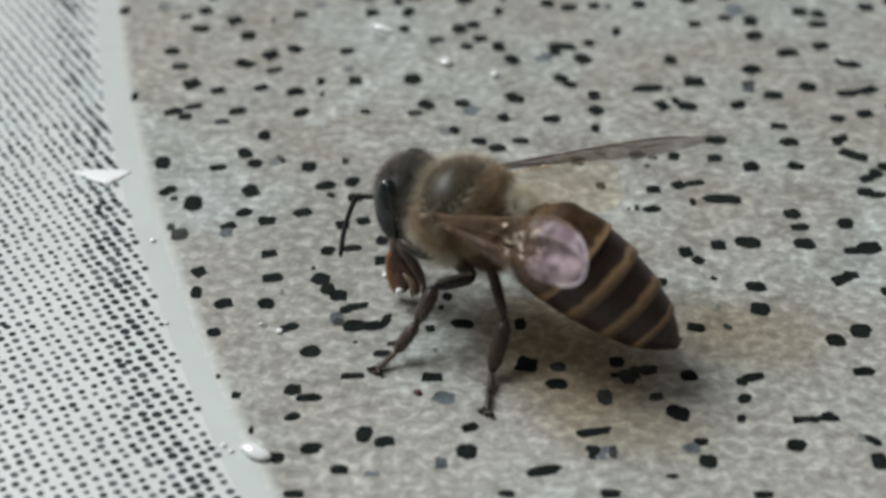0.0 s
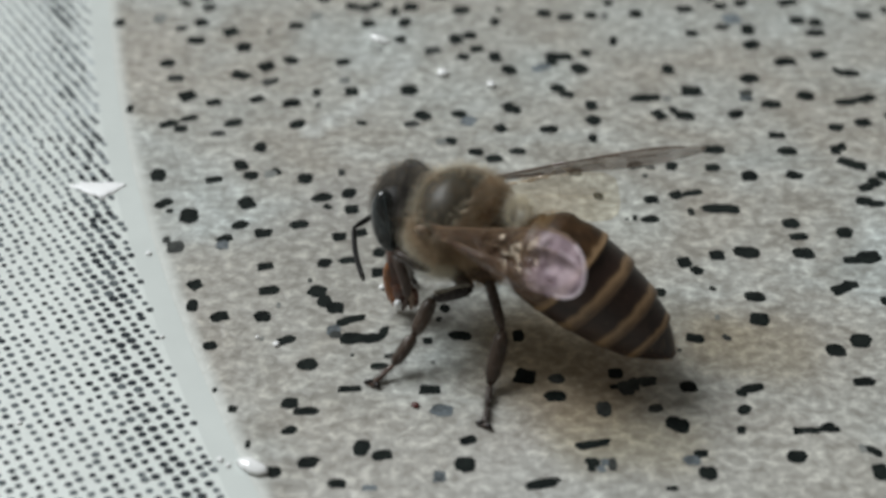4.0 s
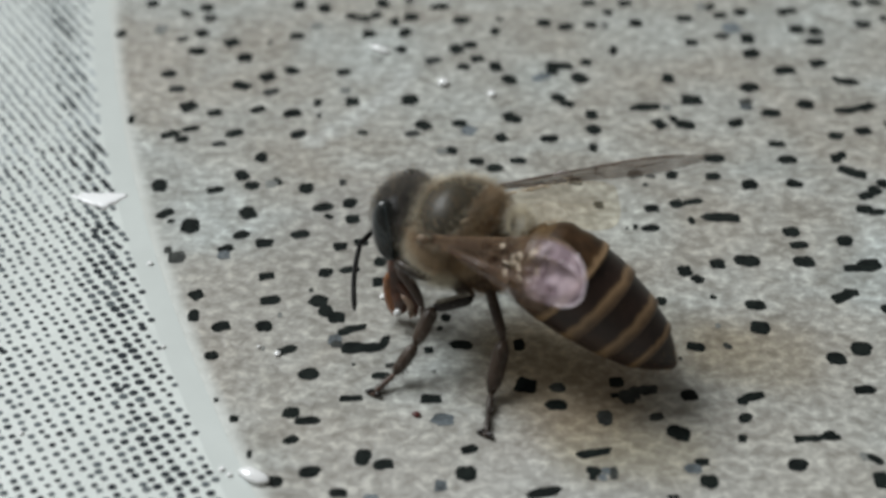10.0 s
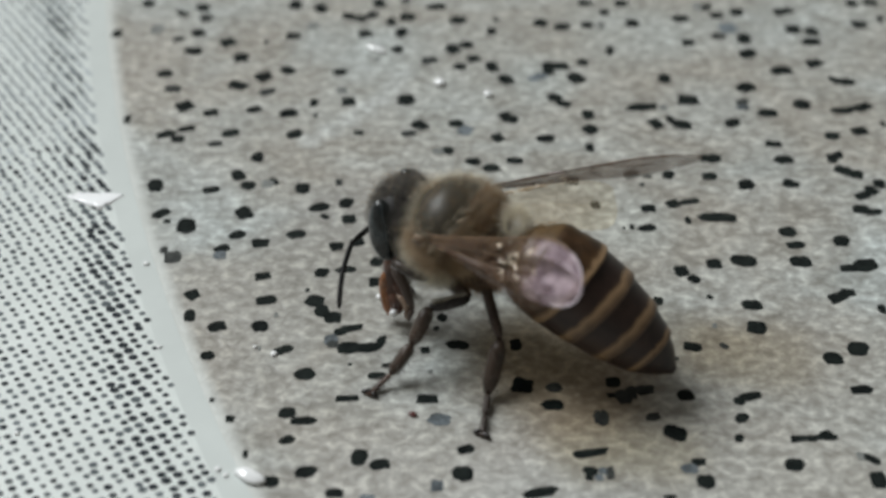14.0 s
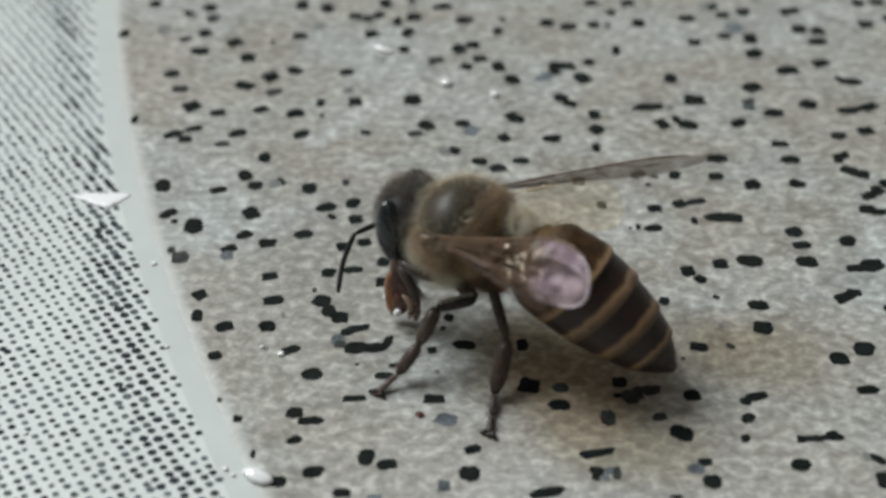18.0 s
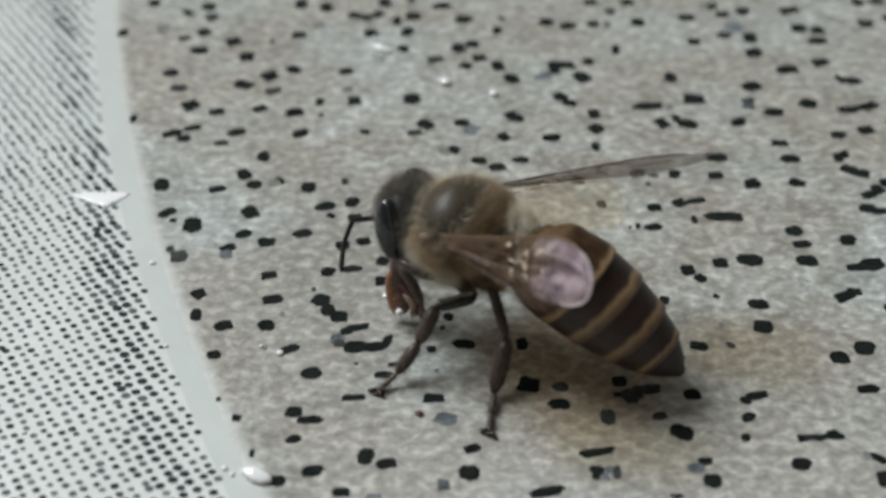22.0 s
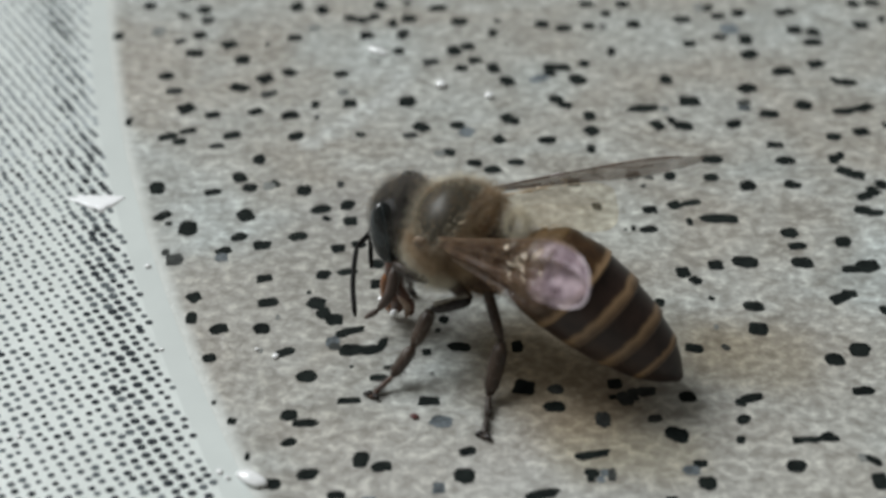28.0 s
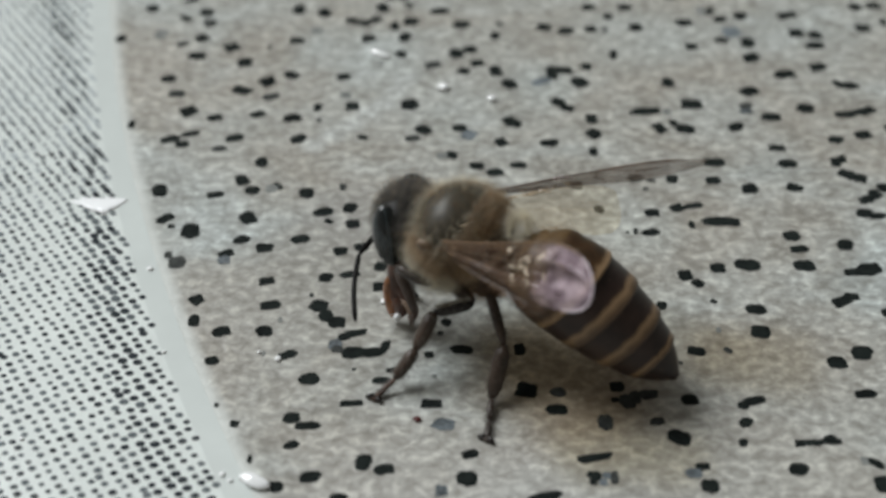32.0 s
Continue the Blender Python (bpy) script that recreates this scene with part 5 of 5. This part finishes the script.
def motions():
    walk(antenna_near, [
    (0, pose(0.00335, 0.00025, 0.00295, 0.00, 25.48, -5.77)),
    (0.3, pose(0.00335, 0.00025, 0.00295, -0.00, 35.84, 2.90)),
    (0.5, pose(0.00335, 0.00025, 0.00295, 0.00, 42.29, 7.69)),
    (0.7, pose(0.00335, 0.00025, 0.00295, -0.00, 43.93, 14.04)),
    (1, pose(0.00335, 0.00025, 0.00295, 0.00, 47.81, 10.59)),
    (1.3, pose(0.00335, 0.00025, 0.00295, 0.00, 51.99, 10.70)),
    (1.5, pose(0.00335, 0.00025, 0.00295, 0.00, 55.13, 17.78)),
    (1.7, pose(0.00335, 0.00025, 0.00295, 0.00, 53.43, 20.94)),
    (2, pose(0.00335, 0.00025, 0.00295, 0.00, 48.56, -6.51)),
    (2.3, pose(0.00335, 0.00025, 0.00295, -0.00, 47.18, 16.17)),
    (2.5, pose(0.00335, 0.00025, 0.00295, -0.00, 39.22, 10.11)),
    (2.7, pose(0.00335, 0.00025, 0.00295, -0.00, 35.28, 6.66)),
    (3, pose(0.00335, 0.00025, 0.00295, 0.00, 29.78, 1.58)),
    (3.3, pose(0.00335, 0.00025, 0.00295, 0.00, 28.15, -1.27)),
    (3.5, pose(0.00335, 0.00025, 0.00295, -0.00, 32.35, 4.51)),
    (5.5, pose(0.00335, 0.00025, 0.00295, 0.00, 53.92, 27.48)),
    (6, pose(0.00335, 0.00025, 0.00295, 0.00, 55.89, 12.33)),
    (6.5, pose(0.00335, 0.00025, 0.00295, -0.00, 42.56, 22.20)),
    (7, pose(0.00335, 0.00025, 0.00295, 0.00, 32.04, 6.76)),
    (7.5, pose(0.00335, 0.00025, 0.00295, -0.00, 32.82, 5.91)),
    (8, pose(0.00335, 0.00025, 0.00295, -0.00, 29.46, 7.79)),
    (8.5, pose(0.00335, 0.00025, 0.00295, -0.00, 28.39, 0.66)),
    (9, pose(0.00335, 0.00025, 0.00295, 0.00, 38.04, 13.05)),
    (9.5, pose(0.00335, 0.00025, 0.00295, 0.00, 53.05, 22.22)),
    (10, pose(0.00335, 0.00025, 0.00295, 0.00, 52.98, 25.89)),
    (10.5, pose(0.00335, 0.00025, 0.00295, 0.00, 53.34, 22.15)),
    (11, pose(0.00335, 0.00025, 0.00295, 0.00, 56.98, 22.72)),
    (11.5, pose(0.00335, 0.00025, 0.00295, -0.00, 52.73, 35.54)),
    (12, pose(0.00335, 0.00025, 0.00295, 0.00, 44.47, 36.12)),
    (12.5, pose(0.00335, 0.00025, 0.00295, 0.00, 41.78, 21.47)),
    (13, pose(0.00335, 0.00025, 0.00295, 0.00, 37.20, 12.88)),
    (13.5, pose(0.00335, 0.00025, 0.00295, 0.00, 43.94, 23.17)),
    (14, pose(0.00335, 0.00025, 0.00295, 0.00, 46.27, 26.89)),
    (14.5, pose(0.00335, 0.00025, 0.00295, 0.00, 35.70, 25.65)),
    (16.5, pose(0.00335, 0.00025, 0.00295, 0.00, 42.41, 28.34)),
    (17, pose(0.00335, 0.00025, 0.00295, 0.00, 40.94, 24.71)),
    (17.5, pose(0.00335, 0.00025, 0.00295, 0.00, 48.84, 24.59)),
    (18, pose(0.00335, 0.00025, 0.00295, 0.00, 36.11, 17.90)),
    (18.5, pose(0.00335, 0.00025, 0.00295, -0.00, 30.69, 11.21)),
    (19, pose(0.00335, 0.00025, 0.00295, 0.00, 33.43, 17.39)),
    (19.5, pose(0.00335, 0.00025, 0.00295, 0.00, 38.75, 15.37)),
    (20, pose(0.00335, 0.00025, 0.00295, 0.00, 37.37, 13.23)),
    (20.5, pose(0.00335, 0.00025, 0.00295, 0.00, 32.51, 2.92)),
    (21, pose(0.00335, 0.00025, 0.00295, 0.00, 27.34, 0.97)),
    (21.5, pose(0.00335, 0.00025, 0.00295, 0.00, 24.18, 5.82)),
    (22, pose(0.00335, 0.00025, 0.00295, -0.00, 24.99, 2.16)),
    (22.5, pose(0.00335, 0.00025, 0.00295, -0.00, 26.12, 1.57)),
    (23, pose(0.00335, 0.00025, 0.00295, 0.00, 33.22, 12.43)),
    (23.5, pose(0.00335, 0.00025, 0.00295, 0.00, 35.97, 11.68)),
    (24, pose(0.00335, 0.00025, 0.00295, 0.00, 34.28, 10.26)),
    (24.5, pose(0.00335, 0.00025, 0.00295, -0.00, 49.11, 23.11)),
    (25, pose(0.00335, 0.00025, 0.00295, 0.00, 47.44, 22.32)),
    (25.5, pose(0.00335, 0.00025, 0.00295, -0.00, 37.17, 18.05)),
    (27.5, pose(0.00335, 0.00025, 0.00295, 0.00, 43.22, 27.96)),
    (28, pose(0.00335, 0.00025, 0.00295, 0.00, 51.67, 28.22)),
    (28.5, pose(0.00335, 0.00025, 0.00295, -0.00, 54.92, 27.26)),
    (29, pose(0.00335, 0.00025, 0.00295, 0.00, 52.15, 47.05)),
    (29.5, pose(0.00335, 0.00025, 0.00295, 0.00, 47.32, 43.43)),
    (29.8, pose(0.00335, 0.00025, 0.00295, 0.00, 42.72, 19.02)),
    (30, pose(0.00335, 0.00025, 0.00295, 0.00, 42.16, 17.69)),
    (30.5, pose(0.00335, 0.00025, 0.00295, 0.00, 54.53, 24.81)),
    (31, pose(0.00335, 0.00025, 0.00295, 0.00, 55.56, 28.35)),
    (31.5, pose(0.00335, 0.00025, 0.00295, -0.00, 49.85, 35.93)),
    (32, pose(0.00335, 0.00025, 0.00295, 0.00, 49.40, 46.11)),
    ])
    walk(flagellum_near, [
    (0, pose(0.00120, 0, 0, 51.02, 18.75, 107.59)),
    (0.3, pose(0.00120, 0, 0, 40.85, 21.41, 100.94)),
    (0.5, pose(0.00120, 0, 0, 33.81, 19.69, 92.41)),
    (0.7, pose(0.00120, 0, 0, 33.06, 19.64, 89.35)),
    (1, pose(0.00120, 0, 0, 28.50, 20.63, 90.31)),
    (1.3, pose(0.00120, 0, 0, 25.24, 24.25, 85.64)),
    (1.5, pose(0.00120, 0, 0, 21.47, 16.35, 83.82)),
    (1.7, pose(0.00120, 0, 0, 23.09, 11.57, 82.17)),
    (2, pose(0.00120, 0, 0, 24.55, 35.17, 79.02)),
    (2.3, pose(0.00120, 0, 0, 28.28, 14.92, 89.75)),
    (2.5, pose(0.00120, 0, 0, 35.87, 15.74, 97.09)),
    (2.7, pose(0.00120, 0, 0, 38.99, 12.19, 99.25)),
    (3, pose(0.00120, 0, 0, 44.24, 9.36, 99.49)),
    (3.3, pose(0.00120, 0, 0, 46.32, 11.48, 105.67)),
    (3.5, pose(0.00120, 0, 0, 42.36, 15.32, 108.32)),
    (5.5, pose(0.00120, 0, 0, 22.30, 7.12, 81.85)),
    (6, pose(0.00120, 0, 0, 21.42, 23.30, 82.23)),
    (6.5, pose(0.00120, 0, 0, 31.76, 5.40, 86.40)),
    (7, pose(0.00120, 0, 0, 41.96, 9.05, 95.86)),
    (7.5, pose(0.00120, 0, 0, 40.93, 10.93, 103.27)),
    (8, pose(0.00120, 0, 0, 42.97, 7.65, 105.87)),
    (8.5, pose(0.00120, 0, 0, 45.90, 10.90, 104.27)),
    (9, pose(0.00120, 0, 0, 37.32, 14.03, 92.30)),
    (9.5, pose(0.00120, 0, 0, 23.62, 12.23, 82.69)),
    (10, pose(0.00120, 0, 0, 24.98, 8.12, 77.27)),
    (10.5, pose(0.00120, 0, 0, 23.69, 12.31, 81.49)),
    (11, pose(0.00120, 0, 0, 21.39, 12.38, 76.99)),
    (11.5, pose(0.00120, 0, 0, 27.00, 1.45, 72.61)),
    (12, pose(0.00120, 0, 0, 28.90, -7.18, 80.02)),
    (12.5, pose(0.00120, 0, 0, 29.18, 3.56, 95.60)),
    (13, pose(0.00120, 0, 0, 34.80, 7.91, 101.66)),
    (13.5, pose(0.00120, 0, 0, 29.72, 3.34, 86.91)),
    (14, pose(0.00120, 0, 0, 32.01, 5.13, 73.34)),
    (14.5, pose(0.00120, 0, 0, 37.51, 0.44, 85.63)),
    (16.5, pose(0.00120, 0, 0, 34.24, 1.37, 76.05)),
    (17, pose(0.00120, 0, 0, 35.73, 6.48, 78.70)),
    (17.5, pose(0.00120, 0, 0, 27.76, 7.76, 80.70)),
    (18, pose(0.00120, 0, 0, 38.25, 4.98, 85.83)),
    (18.5, pose(0.00120, 0, 0, 43.37, 4.44, 85.09)),
    (19, pose(0.00120, 0, 0, 42.64, 10.41, 80.98)),
    (19.5, pose(0.00120, 0, 0, 36.72, 7.51, 78.99)),
    (20, pose(0.00120, 0, 0, 37.72, 7.72, 79.62)),
    (20.5, pose(0.00120, 0, 0, 41.63, 10.47, 91.14)),
    (21, pose(0.00120, 0, 0, 46.45, 7.62, 99.69)),
    (21.5, pose(0.00120, 0, 0, 49.23, 8.10, 104.60)),
    (22, pose(0.00120, 0, 0, 48.19, 7.36, 107.75)),
    (22.5, pose(0.00120, 0, 0, 45.99, 8.33, 116.72)),
    (23, pose(0.00120, 0, 0, 41.91, 12.52, 93.08)),
    (23.5, pose(0.00120, 0, 0, 39.89, 16.23, 94.85)),
    (24, pose(0.00120, 0, 0, 40.40, 12.36, 95.82)),
    (24.5, pose(0.00120, 0, 0, 27.95, 11.14, 81.30)),
    (25, pose(0.00120, 0, 0, 30.00, 12.70, 81.17)),
    (25.5, pose(0.00120, 0, 0, 38.06, 5.19, 80.62)),
    (27.5, pose(0.00120, 0, 0, 32.98, 3.00, 78.79)),
    (28, pose(0.00120, 0, 0, 29.15, 12.07, 72.90)),
    (28.5, pose(0.00120, 0, 0, 24.71, 11.51, 75.56)),
    (29, pose(0.00120, 0, 0, 30.24, -6.45, 66.54)),
    (29.5, pose(0.00120, 0, 0, 26.39, -7.77, 78.43)),
    (29.8, pose(0.00120, 0, 0, 32.79, 11.91, 87.99)),
    (30, pose(0.00120, 0, 0, 32.91, 4.02, 80.95)),
    (30.5, pose(0.00120, 0, 0, 25.33, 6.30, 68.87)),
    (31, pose(0.00120, 0, 0, 27.15, 9.75, 65.62)),
    (31.5, pose(0.00120, 0, 0, 31.39, 5.26, 70.99)),
    (32, pose(0.00120, 0, 0, 33.35, -4.73, 65.34)),
    ])
    # the abdomen pumps like a telescope: its mean stretch in mm, its turn in degrees, and the times at which it is longest
    mean = ((0, -0.15), (3, -0.14), (6, -0.09), (12, -0.08), (13, -0.01), (17, 0.0), (19, -0.03), (21, 0.07), (23, 0.11), (25, 0.13), (28, 0.19), (32, 0.19))
    turn = ((0, 1.55), (1, 0.93), (2, 1.04), (3, 1.69), (6, 0.45), (7, -0.55), (8, 1.42), (9, -0.52), (10, 0.79), (12, 0.15), (13, -0.38), (14, -0.15), (18, -1.35), (20, -0.89), (23, -0.64), (29, -1.03), (32, -1.05))
    long_at = (0, 0.5, 1.0, 1.48, 2.08, 2.55, 3.12, 6.17, 7.17, 8.06, 8.57, 9.12, 10.12, 11.15, 12.15, 13.12, 14.05, 16.95, 17.85, 19.23, 20.27, 20.7, 21.13, 21.57, 22.08, 22.93, 23.93, 24.92, 27.95, 29.95, 30.35, 30.8, 31.28, 31.75)

    def between(table, t):
        for (t0, v0), (t1, v1) in zip(table, table[1:]):
            if t <= t1:
                return v0 + (v1 - v0) * (t - t0) / (t1 - t0)
        return table[-1][1]

    beats = []
    for t0, t1 in zip(long_at, long_at[1:]):
        count = max(1, round((t1 - t0) / 0.5))
        beats += [(t0 + (t1 - t0) * k / (2 * count), 0.12 if k % 2 == 0 else -0.12) for k in range(2 * count)]
    beats += [(31.75, 0.12), (32, -0.12)]
    breath = [(round(t, 3), between(mean, t) + swell, between(turn, t)) for t, swell in beats]
    axis = Vector((-0.902, 0, -0.431)) * MM
    walk(abdomen, [(t, pose(*(HINGE * MM + axis * 0.25 * a), 0, r, 0)) for t, a, r in breath])
    for i, ring_ob in enumerate(tergites):
        walk(ring_ob, [(t, pose(*(axis * 0.15 * i * a))) for t, a, r in breath])
    # the near forewing slowly slides back over the abdomen
    walk(forewing_near, [(t, pose(-0.891 * d * MM, -0.454 * d * MM, 0)) for t, d in ((0, 0), (15, 0), (20, 0.04), (25, 0.11), (30, 0.16), (32, 0.16))])
    rest = pose(3.35 * MM, -0.2 * MM, 2.95 * MM, 0, 35, -50)
    far_at = lambda y, z: pose(3.35 * MM, -0.2 * MM, 2.95 * MM, 0, y, z)
    bent_at = lambda y, z: pose(1.2 * MM, 0, 0, 0, y, z)
    walk(antenna_far, [(0, rest), (6, far_at(40, -45)), (13, rest), (27.6, rest), (28, far_at(27, -37)), (28.5, far_at(29, -37)), (29, far_at(30, -38)), (29.4, rest), (32, rest)])
    walk(flagellum_far, [(0, bent_at(45, -20)), (27.6, bent_at(45, -20)), (28, bent_at(70, 30)), (29, bent_at(70, 30)), (29.4, bent_at(45, -20)), (32, bent_at(45, -20))])
    mouth_at = lambda r, s: pose(2.75 * MM, 0.35 * MM, 1.85 * MM, r, s, 0)
    walk(mouth, [(0, mouth_at(0, 0)), (3, mouth_at(2, 4)), (6, mouth_at(-8, -6)), (9, mouth_at(2, 2)), (12, mouth_at(-6, -6)), (13, mouth_at(0, 0)), (18, mouth_at(3, -3)), (20, mouth_at(-6, -6)), (22, mouth_at(2, 0)), (25, mouth_at(0, 2)), (28, mouth_at(-5, -5)), (30, mouth_at(-8, -6)), (32, mouth_at(-2, -2))])
    swing = ((0, 0), (1.7, 0), (2, -5), (2.3, -12), (2.7, -34), (3, -10), (3.3, -10), (3.5, -26), (5.5, 0), (6, -24), (8.5, -26), (9, 0), (9.5, -14), (10, 0), (10.5, -14), (11, -20), (12, -26), (12.5, -14), (13, 0), (13.5, -12), (14, -12), (14.5, 0), (16.5, -26), (17, -14), (17.5, -24), (18, -12), (19.5, -12), (20, -26), (20.5, -26), (21, 0), (21.5, -14), (22, -5), (23, -12), (24, -12), (25, 0), (25.5, 0), (27.5, -14), (28, -58), (28.5, -26), (29, -14), (29.5, -26), (31, -24), (31.5, -12), (32, -14))
    walk(sheath, [(t, pose(2.74 * MM, 0.8 * MM, 1.92 * MM, 25 if t == 28 else 0, a, 0)) for t, a in swing])


motions()
